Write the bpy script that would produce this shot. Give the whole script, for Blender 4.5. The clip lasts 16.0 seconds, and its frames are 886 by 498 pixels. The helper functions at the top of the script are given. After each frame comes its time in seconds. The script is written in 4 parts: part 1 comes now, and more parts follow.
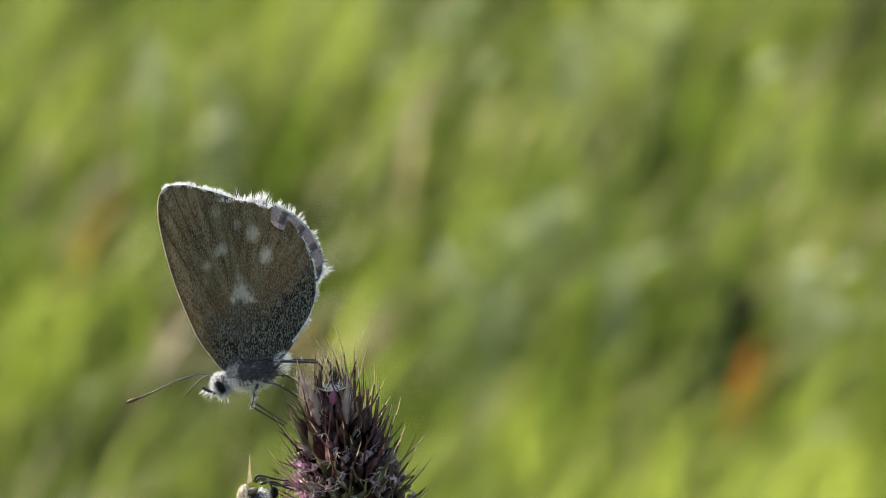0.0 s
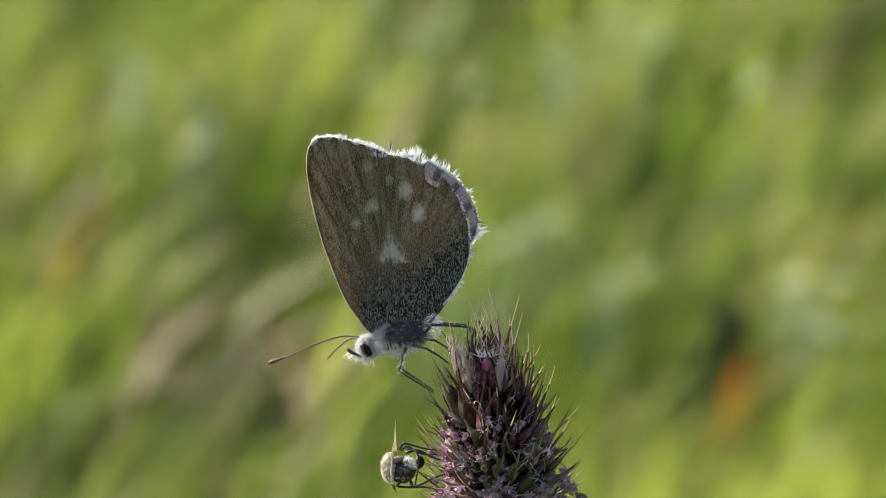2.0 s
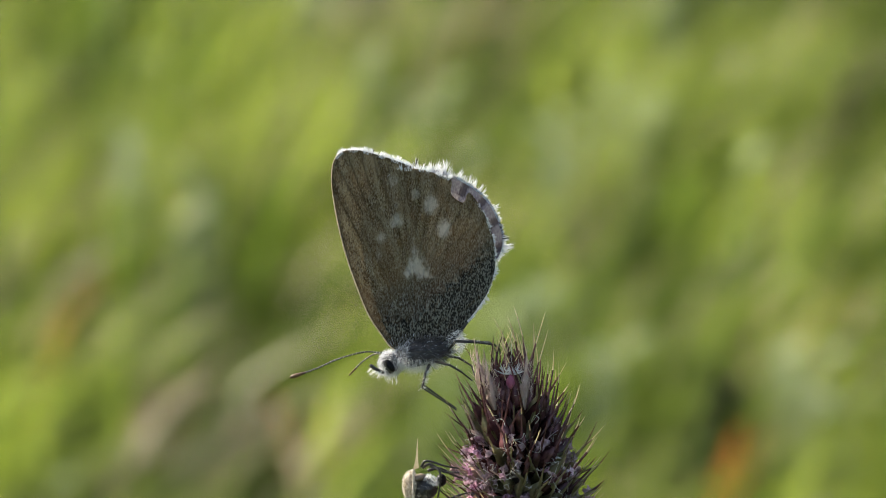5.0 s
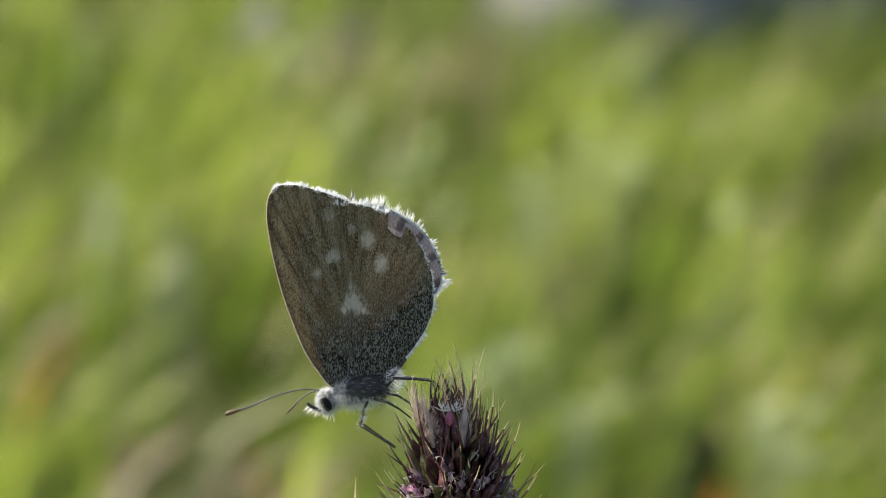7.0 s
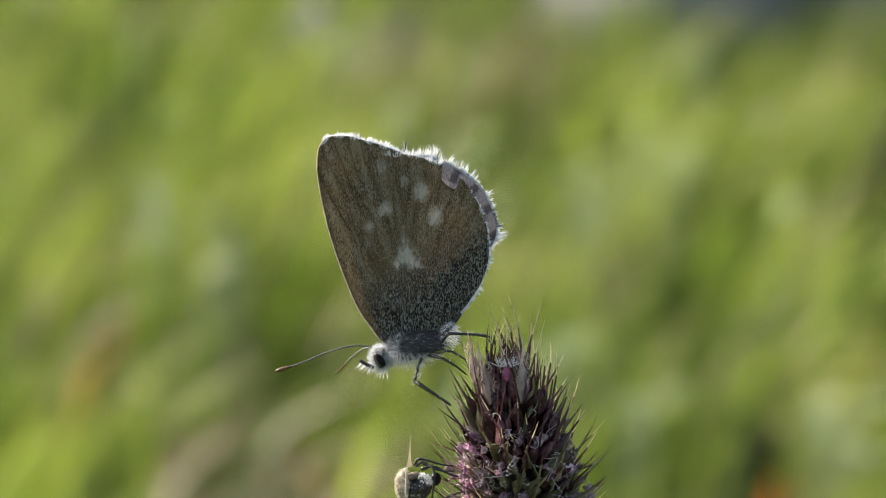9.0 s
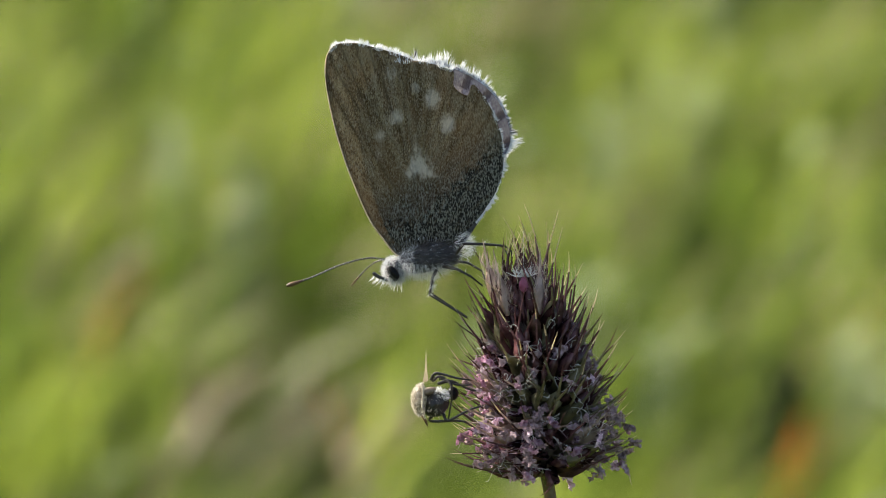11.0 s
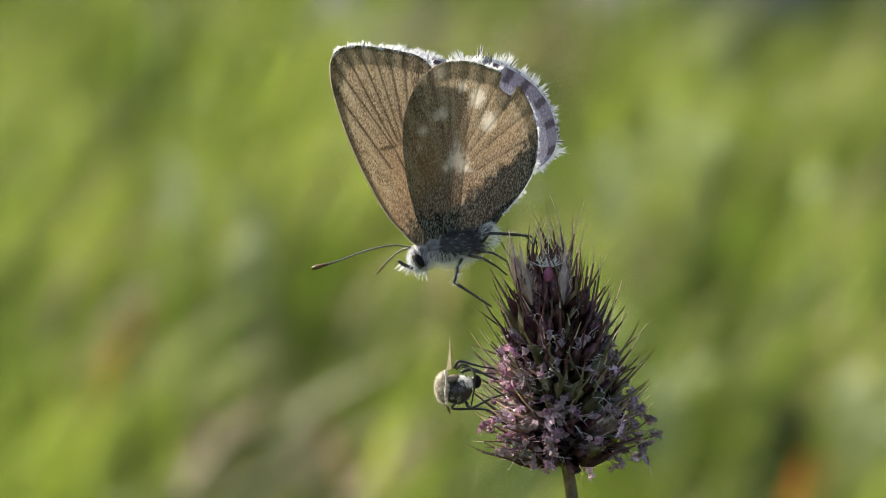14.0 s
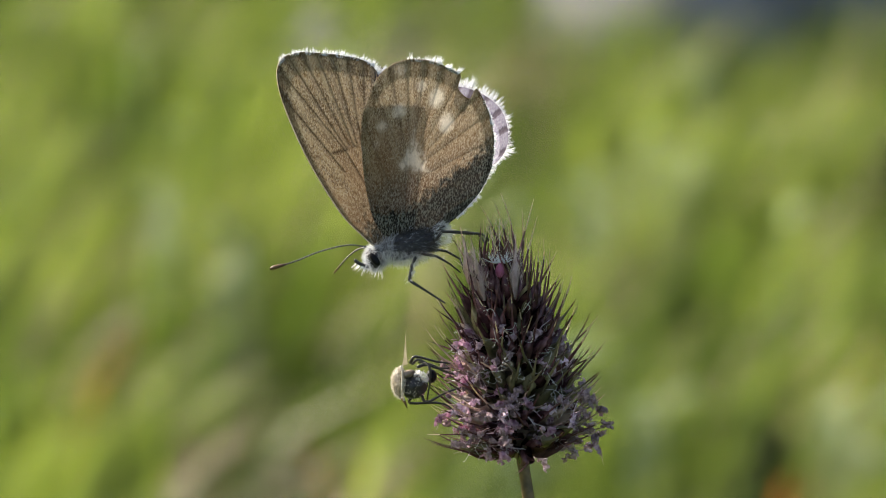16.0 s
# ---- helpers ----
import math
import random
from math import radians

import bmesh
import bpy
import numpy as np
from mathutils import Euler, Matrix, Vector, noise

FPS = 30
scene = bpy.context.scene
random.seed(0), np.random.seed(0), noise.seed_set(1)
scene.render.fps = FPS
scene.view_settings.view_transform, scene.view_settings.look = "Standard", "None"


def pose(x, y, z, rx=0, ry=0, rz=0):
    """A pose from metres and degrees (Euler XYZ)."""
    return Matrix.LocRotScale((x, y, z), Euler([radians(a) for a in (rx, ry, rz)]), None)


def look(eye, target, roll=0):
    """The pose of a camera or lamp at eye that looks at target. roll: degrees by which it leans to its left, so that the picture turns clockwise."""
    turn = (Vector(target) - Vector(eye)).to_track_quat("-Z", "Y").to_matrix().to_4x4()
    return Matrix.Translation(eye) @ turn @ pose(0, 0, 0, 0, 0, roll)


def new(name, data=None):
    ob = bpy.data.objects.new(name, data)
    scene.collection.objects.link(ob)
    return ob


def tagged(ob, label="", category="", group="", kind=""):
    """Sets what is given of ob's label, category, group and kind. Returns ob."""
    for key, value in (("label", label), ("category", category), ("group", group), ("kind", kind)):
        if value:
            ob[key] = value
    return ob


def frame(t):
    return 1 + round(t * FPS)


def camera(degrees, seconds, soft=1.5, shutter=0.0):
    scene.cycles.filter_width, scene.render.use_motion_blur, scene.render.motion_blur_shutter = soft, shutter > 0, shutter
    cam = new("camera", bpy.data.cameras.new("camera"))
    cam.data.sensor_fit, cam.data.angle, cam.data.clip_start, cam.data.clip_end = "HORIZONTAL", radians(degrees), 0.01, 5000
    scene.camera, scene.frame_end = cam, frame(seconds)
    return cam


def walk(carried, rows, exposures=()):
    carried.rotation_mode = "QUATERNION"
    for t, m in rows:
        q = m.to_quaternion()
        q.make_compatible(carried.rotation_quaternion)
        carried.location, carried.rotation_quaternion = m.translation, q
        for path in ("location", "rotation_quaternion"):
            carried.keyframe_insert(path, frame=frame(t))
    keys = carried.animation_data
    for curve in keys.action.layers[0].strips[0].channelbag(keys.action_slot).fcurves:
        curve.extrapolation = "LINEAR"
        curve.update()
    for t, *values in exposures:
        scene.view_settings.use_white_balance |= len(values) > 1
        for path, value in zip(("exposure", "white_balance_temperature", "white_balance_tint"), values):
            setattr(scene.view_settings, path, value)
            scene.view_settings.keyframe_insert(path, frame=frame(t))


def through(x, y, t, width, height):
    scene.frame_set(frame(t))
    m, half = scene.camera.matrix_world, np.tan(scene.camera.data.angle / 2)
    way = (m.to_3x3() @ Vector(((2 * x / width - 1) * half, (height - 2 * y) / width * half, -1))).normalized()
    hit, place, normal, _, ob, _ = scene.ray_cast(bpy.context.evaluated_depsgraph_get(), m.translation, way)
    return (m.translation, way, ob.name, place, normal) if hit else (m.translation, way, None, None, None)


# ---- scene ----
BACK = 18.0  # the view looks down by this many degrees
SPOT = Vector((0.0, 0.0, 0.28))  # the butterfly's breast above the ground at rest
MM = 0.001
PATH = [  # seconds, metres to the side, up and back along the view, turn and tilt in degrees, sway of the stem in degrees
    (0.0, 0.0072, 0.0194, 0.3227, -0.168, -2.144, -1.01),
    (0.2, 0.0052, 0.0186, 0.3212, -0.239, -2.110, -0.64),
    (0.5, 0.0028, 0.0176, 0.3190, -0.373, -2.056, -0.72),
    (0.7, 0.0023, 0.0173, 0.3179, -0.553, -2.016, -0.35),
    (1.0, 0.0025, 0.0171, 0.3163, -0.805, -1.953, -0.25),
    (1.2, 0.0029, 0.0172, 0.3150, -0.825, -1.910, -0.17),
    (1.5, 0.0038, 0.0173, 0.3128, -0.743, -1.846, 0.23),
    (1.7, 0.0042, 0.0165, 0.3112, -0.644, -1.806, 0.72),
    (2.0, 0.0047, 0.0152, 0.3086, -0.488, -1.756, 0.78),
    (2.2, 0.0048, 0.0150, 0.3066, -0.464, -1.744, 0.57),
    (2.5, 0.0047, 0.0148, 0.3036, -0.464, -1.725, 0.61),
    (2.7, 0.0045, 0.0141, 0.3021, -0.434, -1.681, 0.43),
    (3.0, 0.0042, 0.0129, 0.3004, -0.389, -1.595, 0.78),
    (3.2, 0.0042, 0.0126, 0.2998, -0.384, -1.540, 0.64),
    (3.5, 0.0044, 0.0122, 0.2997, -0.389, -1.440, 1.11),
    (3.7, 0.0048, 0.0117, 0.3005, -0.390, -1.349, 1.27),
    (4.0, 0.0056, 0.0110, 0.3022, -0.391, -1.183, 1.24),
    (4.5, 0.0072, 0.0105, 0.3047, -0.379, -0.831, 1.28),
    (4.7, 0.0083, 0.0109, 0.3054, -0.298, -0.788, 1.68),
    (6.8, 0.0092, 0.0091, 0.3010, -0.560, 0.034, 1.58),
    (7.0, 0.0089, 0.0087, 0.3005, -0.564, 0.061, 1.25),
    (7.2, 0.0086, 0.0084, 0.3001, -0.599, 0.103, 1.44),
    (7.5, 0.0082, 0.0080, 0.2994, -0.646, 0.165, 1.08),
    (7.7, 0.0080, 0.0078, 0.2985, -0.650, 0.199, 0.95),
    (8.0, 0.0078, 0.0075, 0.2969, -0.615, 0.236, 1.06),
    (8.2, 0.0076, 0.0072, 0.2961, -0.548, 0.249, 0.70),
    (8.5, 0.0073, 0.0066, 0.2950, -0.406, 0.249, 1.06),
    (8.7, 0.0070, 0.0060, 0.2941, -0.281, 0.247, 0.84),
    (9.0, 0.0061, 0.0051, 0.2924, -0.117, 0.192, 0.86),
    (9.5, 0.0031, 0.0041, 0.2887, -0.145, -0.189, 0.23),
    (9.7, 0.0017, 0.0038, 0.2871, -0.178, -0.309, -0.62),
    (10.0, -0.0006, 0.0033, 0.2847, -0.246, -0.463, -0.69),
    (10.1, -0.0012, 0.0033, 0.2840, -0.296, -0.487, -0.62),
    (12.4, 0.0025, 0.0004, 0.2860, 0.086, -0.025, 0.31),
    (12.5, 0.0029, 0.0003, 0.2861, 0.129, -0.027, 0.46),
    (12.8, 0.0042, 0.0003, 0.2863, 0.204, 0.037, 0.59),
    (13.0, 0.0050, 0.0001, 0.2863, 0.236, 0.053, 1.27),
    (13.5, 0.0059, -0.0003, 0.2861, 0.207, 0.164, 1.16),
    (14.0, 0.0052, -0.0011, 0.2865, 0.128, 0.291, 0.89),
    (14.5, 0.0054, -0.0015, 0.2869, 0.123, 0.347, 1.01),
    (15.0, 0.0061, -0.0022, 0.2885, 0.087, 0.486, 1.08),
    (15.5, 0.0051, -0.0031, 0.2915, -0.059, 0.644, 0.74),
    (16.0, 0.0009, -0.0041, 0.2943, -0.304, 0.753, -0.08),
]

AIM = pose(0, 0, 0, 90 - BACK)
SIDE, UP, BACKWARD = (AIM.to_3x3() @ Vector(a) for a in ((1, 0, 0), (0, 1, 0), (0, 0, 1)))
ROOT = Vector((0.035, 0.0, 0.0))  # where the stem leaves the turf


def eye_pose(side, up, back, turn, tilt):
    eye = SPOT + SIDE * side + UP * up + BACKWARD * back
    return Matrix.Translation(eye) @ AIM @ pose(0, 0, 0, 0, turn, 0) @ pose(0, 0, 0, tilt, 0, 0)


cam = camera(10.0, 16.0, 0.8)
cam.data.dof.use_dof = True
cam.data.dof.focus_distance = 0.293
cam.data.dof.aperture_fstop = 58.0
walk(cam, [(t, eye_pose(*row)) for t, *row, sway in PATH], [(0.0, 0.91, 6700, 10), (10.0, 0.91, 6700, 10), (14.0, 0.87, 6700, 10), (16.0, 0.84, 6700, 10)])

# ---- light ----
TO_SUN = Vector((-0.70, 0.45, 0.55)).normalized()
world = bpy.data.worlds.new("sky")
scene.world = world
world.use_nodes = True
sky = world.node_tree.nodes.new("ShaderNodeTexSky")
sky.sky_type, sky.sun_disc = "NISHITA", False
sky.dust_density, sky.ozone_density = 3.0, 0.6
sky.sun_elevation = math.asin(TO_SUN.z)
sky.sun_rotation = math.atan2(TO_SUN.x, TO_SUN.y)
world.node_tree.links.new(sky.outputs[0], world.node_tree.nodes["Background"].inputs[0])
world.node_tree.nodes["Background"].inputs[1].default_value = 0.14
sun = new("sun", bpy.data.lights.new("sun", "SUN"))
sun.data.energy, sun.data.angle, sun.data.color = 5.0, radians(0.55), (1.0, 0.95, 0.86)
sun.matrix_world = look(TO_SUN * 20, (0, 0, 0))


# ---- materials ----
def nodes_of(name):
    m = bpy.data.materials.new(name)
    m.use_nodes = True
    m.node_tree.nodes.clear()
    return m, m.node_tree.nodes, m.node_tree.links


def link_in(links, socket, value):
    if hasattr(value, "is_output"):
        links.new(value, socket)
    else:
        socket.default_value = value


def mix(n, l, a, b, f):
    """Colour a blended into b by f."""
    x = n.new("ShaderNodeMix")
    x.data_type = "RGBA"
    for key, v in ((0, f), (6, a), (7, b)):
        link_in(l, x.inputs[key], (*v, 1.0) if isinstance(v, tuple) and len(v) == 3 else v)
    return x.outputs[2]


def ramp(n, l, f, lo, hi):
    x = n.new("ShaderNodeMapRange")
    x.inputs[1].default_value, x.inputs[2].default_value = lo, hi
    link_in(l, x.inputs[0], f)
    return x.outputs[0]


def math_node(n, l, kind, a, b=0.0):
    x = n.new("ShaderNodeMath")
    x.operation = kind
    link_in(l, x.inputs[0], a)
    link_in(l, x.inputs[1], b)
    return x.outputs[0]


def grain(n, l, size, stretch=(1, 1, 1), detail=3.0):
    """Noise with features of about size metres, in the object's own space."""
    c, mp, x = n.new("ShaderNodeTexCoord"), n.new("ShaderNodeMapping"), n.new("ShaderNodeTexNoise")
    mp.inputs["Scale"].default_value = stretch
    l.new(c.outputs["Object"], mp.inputs[0])
    l.new(mp.outputs[0], x.inputs["Vector"])
    x.inputs["Scale"].default_value, x.inputs["Detail"].default_value = 1 / size, detail
    return x.outputs[0]


def surface(name, low, high, size, rough=0.6, through=0.0, vary=0.0, island=False, bump=0.3, shine=0.5, metal=0.0):
    """Two colours mingled at two scales; through lets light pass; vary shifts each object or island."""
    m, n, l = nodes_of(name)
    f = math_node(n, l, "ADD", math_node(n, l, "MULTIPLY", grain(n, l, size), 0.6), math_node(n, l, "MULTIPLY", grain(n, l, size * 7), 0.4))
    col = mix(n, l, low, high, ramp(n, l, f, 0.36, 0.64))
    if vary:
        src = n.new("ShaderNodeNewGeometry").outputs["Random Per Island"] if island else n.new("ShaderNodeObjectInfo").outputs["Random"]
        hsv = n.new("ShaderNodeHueSaturation")
        l.new(col, hsv.inputs["Color"])
        v = n.new("ShaderNodeMapRange")
        v.inputs[3].default_value, v.inputs[4].default_value = 1 - vary, 1 + vary
        l.new(src, v.inputs[0])
        l.new(v.outputs[0], hsv.inputs["Value"])
        col = hsv.outputs[0]
    p = n.new("ShaderNodeBsdfPrincipled")
    l.new(col, p.inputs["Base Color"])
    p.inputs["Specular IOR Level"].default_value = shine
    p.inputs["Roughness"].default_value, p.inputs["Metallic"].default_value = rough, metal
    if bump:
        b = n.new("ShaderNodeBump")
        b.inputs["Strength"].default_value, b.inputs["Distance"].default_value = bump, size * 0.3
        l.new(f, b.inputs["Height"])
        l.new(b.outputs[0], p.inputs["Normal"])
    out = p.outputs[0]
    if through:
        tr, sh = n.new("ShaderNodeBsdfTranslucent"), n.new("ShaderNodeMixShader")
        l.new(col, tr.inputs[0])
        sh.inputs[0].default_value = through
        l.new(p.outputs[0], sh.inputs[1])
        l.new(tr.outputs[0], sh.inputs[2])
        out = sh.outputs[0]
    l.new(out, n.new("ShaderNodeOutputMaterial").inputs[0])
    return m


def fan_grain(n, l, size, detail=3.0):
    """Noise drawn out along the ribs of a wing."""
    at, x = n.new("ShaderNodeAttribute"), n.new("ShaderNodeTexNoise")
    at.attribute_name = "fan"
    l.new(at.outputs["Vector"], x.inputs["Vector"])
    x.inputs["Scale"].default_value, x.inputs["Detail"].default_value = 1 / size, detail
    return x.outputs[0]


def wing_underside():
    """Brown scales with whitish spots, a dusting of dark and blue-grey scales near the root, and dark ribs. It reads
    the wing's colour masks; the fourth puts the body's shade on the hindwing into the light that passes.
    """
    m, n, l = nodes_of("wing_underside")
    at = n.new("ShaderNodeAttribute")
    at.attribute_name = "pigment_shade"
    sep = n.new("ShaderNodeSeparateColor")
    l.new(at.outputs["Color"], sep.inputs[0])
    spot, dust, rib = sep.outputs[0], sep.outputs[1], sep.outputs[2]
    shift = lambda a, f, k: math_node(n, l, "ADD", a, math_node(n, l, "MULTIPLY", math_node(n, l, "SUBTRACT", f, 0.5), k))
    fine = grain(n, l, 0.000105, (1.6, 0.6, 1), 3)
    broad = grain(n, l, 0.0016)
    streak = fan_grain(n, l, 0.55)
    clump = grain(n, l, 0.00030, (1.3, 0.8, 1), 3)
    base = mix(n, l, (0.115, 0.080, 0.038), (0.47, 0.37, 0.205), ramp(n, l, shift(fine, streak, 0.8), 0.41, 0.62))
    # glitter of the scales is put into the colour as pale flecks
    glint = grain(n, l, 0.00009, (1.6, 0.5, 1), 1)
    base = mix(n, l, base, (0.66, 0.59, 0.44), math_node(n, l, "MULTIPLY", ramp(n, l, glint, 0.56, 0.68), 0.55))
    base = mix(n, l, base, (0.20, 0.125, 0.055), math_node(n, l, "MULTIPLY", ramp(n, l, broad, 0.42, 0.66), 0.55))
    tiny = grain(n, l, 0.000115, (1.7, 0.75, 1), 3)
    speck = mix(n, l, (0.022, 0.020, 0.017), (0.36, 0.355, 0.29), ramp(n, l, tiny, 0.46, 0.60))
    loose = shift(shift(dust, fine, 1.5), streak, 1.3)
    col = mix(n, l, base, speck, ramp(n, l, loose, 0.22, 1.0))
    col = mix(n, l, col, (0.72, 0.66, 0.53), math_node(n, l, "MULTIPLY", ramp(n, l, shift(shift(spot, fine, 1.0), clump, 1.4), 0.3, 0.95), 0.85))
    col = mix(n, l, col, (0.04, 0.028, 0.02), math_node(n, l, "MULTIPLY", rib, math_node(n, l, "ADD", math_node(n, l, "MULTIPLY", ramp(n, l, rib, 0.96, 1.0), 0.62), 0.28)))
    d, t, s = n.new("ShaderNodeBsdfDiffuse"), n.new("ShaderNodeBsdfTranslucent"), n.new("ShaderNodeMixShader")
    b = n.new("ShaderNodeBump")
    b.inputs["Strength"].default_value, b.inputs["Distance"].default_value = 0.8, 0.00007
    l.new(fine, b.inputs["Height"])
    l.new(b.outputs[0], d.inputs["Normal"])
    l.new(col, d.inputs[0])
    # light that passes is golden brown, uneven along the ribs, with pale sparks painted in
    fibre = fan_grain(n, l, 0.28)
    lit = mix(n, l, mix(n, l, col, (0.66, 0.58, 0.45), 0.5), mix(n, l, col, (0.20, 0.125, 0.065), 0.7), ramp(n, l, fibre, 0.40, 0.60))
    reach = n.new("ShaderNodeSeparateXYZ")
    fan = n.new("ShaderNodeAttribute")
    fan.attribute_name = "fan"
    l.new(fan.outputs["Vector"], reach.inputs[0])
    lit = mix(n, l, lit, (0.42, 0.22, 0.10), math_node(n, l, "MULTIPLY", ramp(n, l, reach.outputs[1], 1.5, 0.4), 0.42))
    lit = mix(n, l, lit, (0.05, 0.04, 0.03), math_node(n, l, "MULTIPLY", ramp(n, l, broad, 0.62, 0.34), 0.3))
    spark = grain(n, l, 0.00009, (1.4, 0.7, 1), 2)
    lit = mix(n, l, lit, (0.95, 0.88, 0.68), math_node(n, l, "MULTIPLY", ramp(n, l, shift(spark, fibre, 0.7), 0.50, 0.70), 0.5))
    lit = mix(n, l, lit, (0.95, 0.90, 0.78), math_node(n, l, "MULTIPLY", spot, 0.65))
    lit = mix(n, l, lit, (0.07, 0.045, 0.028), math_node(n, l, "MULTIPLY", rib, 0.85))
    # the abdomen's shade on the hindwing is painted into the passing light
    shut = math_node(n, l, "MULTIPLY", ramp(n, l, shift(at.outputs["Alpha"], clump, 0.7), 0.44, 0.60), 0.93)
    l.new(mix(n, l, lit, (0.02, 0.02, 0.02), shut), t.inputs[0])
    s.inputs[0].default_value = 0.48
    l.new(d.outputs[0], s.inputs[1])
    l.new(t.outputs[0], s.inputs[2])
    # scales are sparse towards the inner margin of the forewing, where the skin is clear
    sparse, clear, veil = n.new("ShaderNodeAttribute"), n.new("ShaderNodeBsdfTransparent"), n.new("ShaderNodeMixShader")
    sparse.attribute_name = "thin"
    l.new(math_node(n, l, "MULTIPLY", sparse.outputs["Fac"], 0.85), veil.inputs[0])
    l.new(s.outputs[0], veil.inputs[1])
    l.new(clear.outputs[0], veil.inputs[2])
    l.new(veil.outputs[0], n.new("ShaderNodeOutputMaterial").inputs[0])
    return m


def wing_upperside():
    """Thin silvery-blue scales with a dark brown margin; much of the light passes."""
    m, n, l = nodes_of("wing_upperside")
    at = n.new("ShaderNodeAttribute")
    at.attribute_name = "pigment_shade"
    sep = n.new("ShaderNodeSeparateColor")
    l.new(at.outputs["Color"], sep.inputs[0])
    fine = grain(n, l, 0.00012, (1.5, 0.7, 1), 2)
    col = mix(n, l, (0.52, 0.49, 0.64), (0.86, 0.84, 0.94), ramp(n, l, fine, 0.4, 0.65))
    edge = n.new("ShaderNodeAttribute")
    edge.attribute_name = "edge"
    col = mix(n, l, col, (0.055, 0.038, 0.045), math_node(n, l, "MULTIPLY", edge.outputs["Fac"], 0.92))
    d, t, s = n.new("ShaderNodeBsdfDiffuse"), n.new("ShaderNodeBsdfTransparent"), n.new("ShaderNodeMixShader")
    l.new(col, d.inputs[0])
    t.inputs[0].default_value = (0.93, 0.90, 0.86, 1)
    l.new(math_node(n, l, "MULTIPLY", math_node(n, l, "SUBTRACT", 1.0, math_node(n, l, "MULTIPLY", edge.outputs["Fac"], 0.8)), 0.55), s.inputs[0])
    l.new(d.outputs[0], s.inputs[1])
    l.new(t.outputs[0], s.inputs[2])
    l.new(s.outputs[0], n.new("ShaderNodeOutputMaterial").inputs[0])
    return m


UNDER, UPPER = wing_underside(), wing_upperside()
WHITE_HAIR = surface("white_hair", (0.82, 0.83, 0.83), (0.93, 0.93, 0.92), 0.0002, 0.5, 0.55, 0.12, True, 0)
GREY_HAIR = surface("blue_grey_hair", (0.36, 0.38, 0.41), (0.72, 0.75, 0.79), 0.0002, 0.5, 0.35, 0.3, True, 0)
DARK_HAIR = surface("dark_hair", (0.02, 0.018, 0.016), (0.11, 0.10, 0.092), 0.0002, 0.5, 0.15, 0.4, True, 0)
BODY_DARK = surface("dark_body", (0.02, 0.02, 0.022), (0.07, 0.07, 0.075), 0.0002, 0.55)
COSTA = surface("pale_costa", (0.62, 0.54, 0.40), (0.86, 0.78, 0.62), 0.0003, 0.4, 0.6)
CHITIN = surface("black_chitin", (0.012, 0.011, 0.011), (0.05, 0.042, 0.035), 0.0001, 0.35)
EYE = surface("black_eye", (0.004, 0.004, 0.005), (0.012, 0.011, 0.011), 0.00005, 0.3, bump=0.1, shine=0.12)
CLUB = surface("rusty_club", (0.04, 0.020, 0.010), (0.16, 0.085, 0.03), 0.0002, 0.45)
PALE_RING = surface("pale_ring", (0.55, 0.53, 0.48), (0.75, 0.73, 0.68), 0.0001, 0.5)
GLUME = surface("purple_glume", (0.040, 0.017, 0.021), (0.225, 0.098, 0.102), 0.0006, 0.24, 0.30, 0.5)
GLUME_PALE = surface("straw_glume", (0.34, 0.22, 0.18), (0.62, 0.48, 0.40), 0.0006, 0.5, 0.35, 0.3)
GLUME_GREEN = surface("green_glume", (0.11, 0.10, 0.04), (0.30, 0.25, 0.13), 0.0007, 0.5, 0.3, 0.4)
CORE = surface("brown_spike_core", (0.10, 0.07, 0.05), (0.26, 0.19, 0.14), 0.0006, 0.6, 0.2)
AWN_PALE = surface("straw_backlit_awn", (0.55, 0.45, 0.28), (0.80, 0.70, 0.50), 0.0005, 0.4, 0.5, 0.2)
ANTHER = surface("lilac_anther", (0.30, 0.13, 0.21), (0.80, 0.60, 0.70), 0.0003, 0.6, 0.55, 0.35)
ANTHER_DRY = surface("withered_anther", (0.24, 0.15, 0.17), (0.62, 0.48, 0.50), 0.0003, 0.65, 0.4, 0.35)
SAC = surface("bright_anther", (0.55, 0.36, 0.46), (0.95, 0.86, 0.91), 0.0003, 0.6, 0.5, 0.3)
PINK = surface("pink_bud", (0.32, 0.07, 0.15), (0.50, 0.16, 0.27), 0.0004, 0.5, 0.3)
HUSK = surface("pale_husk", (0.52, 0.38, 0.33), (0.86, 0.74, 0.68), 0.0005, 0.5, 0.55, 0.3)
STEM = surface("brown_green_stem", (0.06, 0.042, 0.018), (0.16, 0.11, 0.045), 0.0006, 0.45)
FLY_FUR = surface("straw_fur", (0.46, 0.41, 0.32), (0.84, 0.79, 0.69), 0.0002, 0.55, 0.3, 0.25, True, 0)
FLY_BACK = surface("beige_fly_back", (0.14, 0.11, 0.07), (0.60, 0.53, 0.40), 0.0003, 0.45, 0.1)
FLY_BROWN = surface("brown_fly_shoulder", (0.10, 0.07, 0.045), (0.30, 0.23, 0.16), 0.0003, 0.5)
FLY_WING = surface("smoky_wing", (0.35, 0.28, 0.18), (0.60, 0.52, 0.36), 0.0003, 0.3, 0.6)
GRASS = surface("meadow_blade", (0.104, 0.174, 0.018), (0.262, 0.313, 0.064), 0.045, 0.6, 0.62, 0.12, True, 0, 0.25)
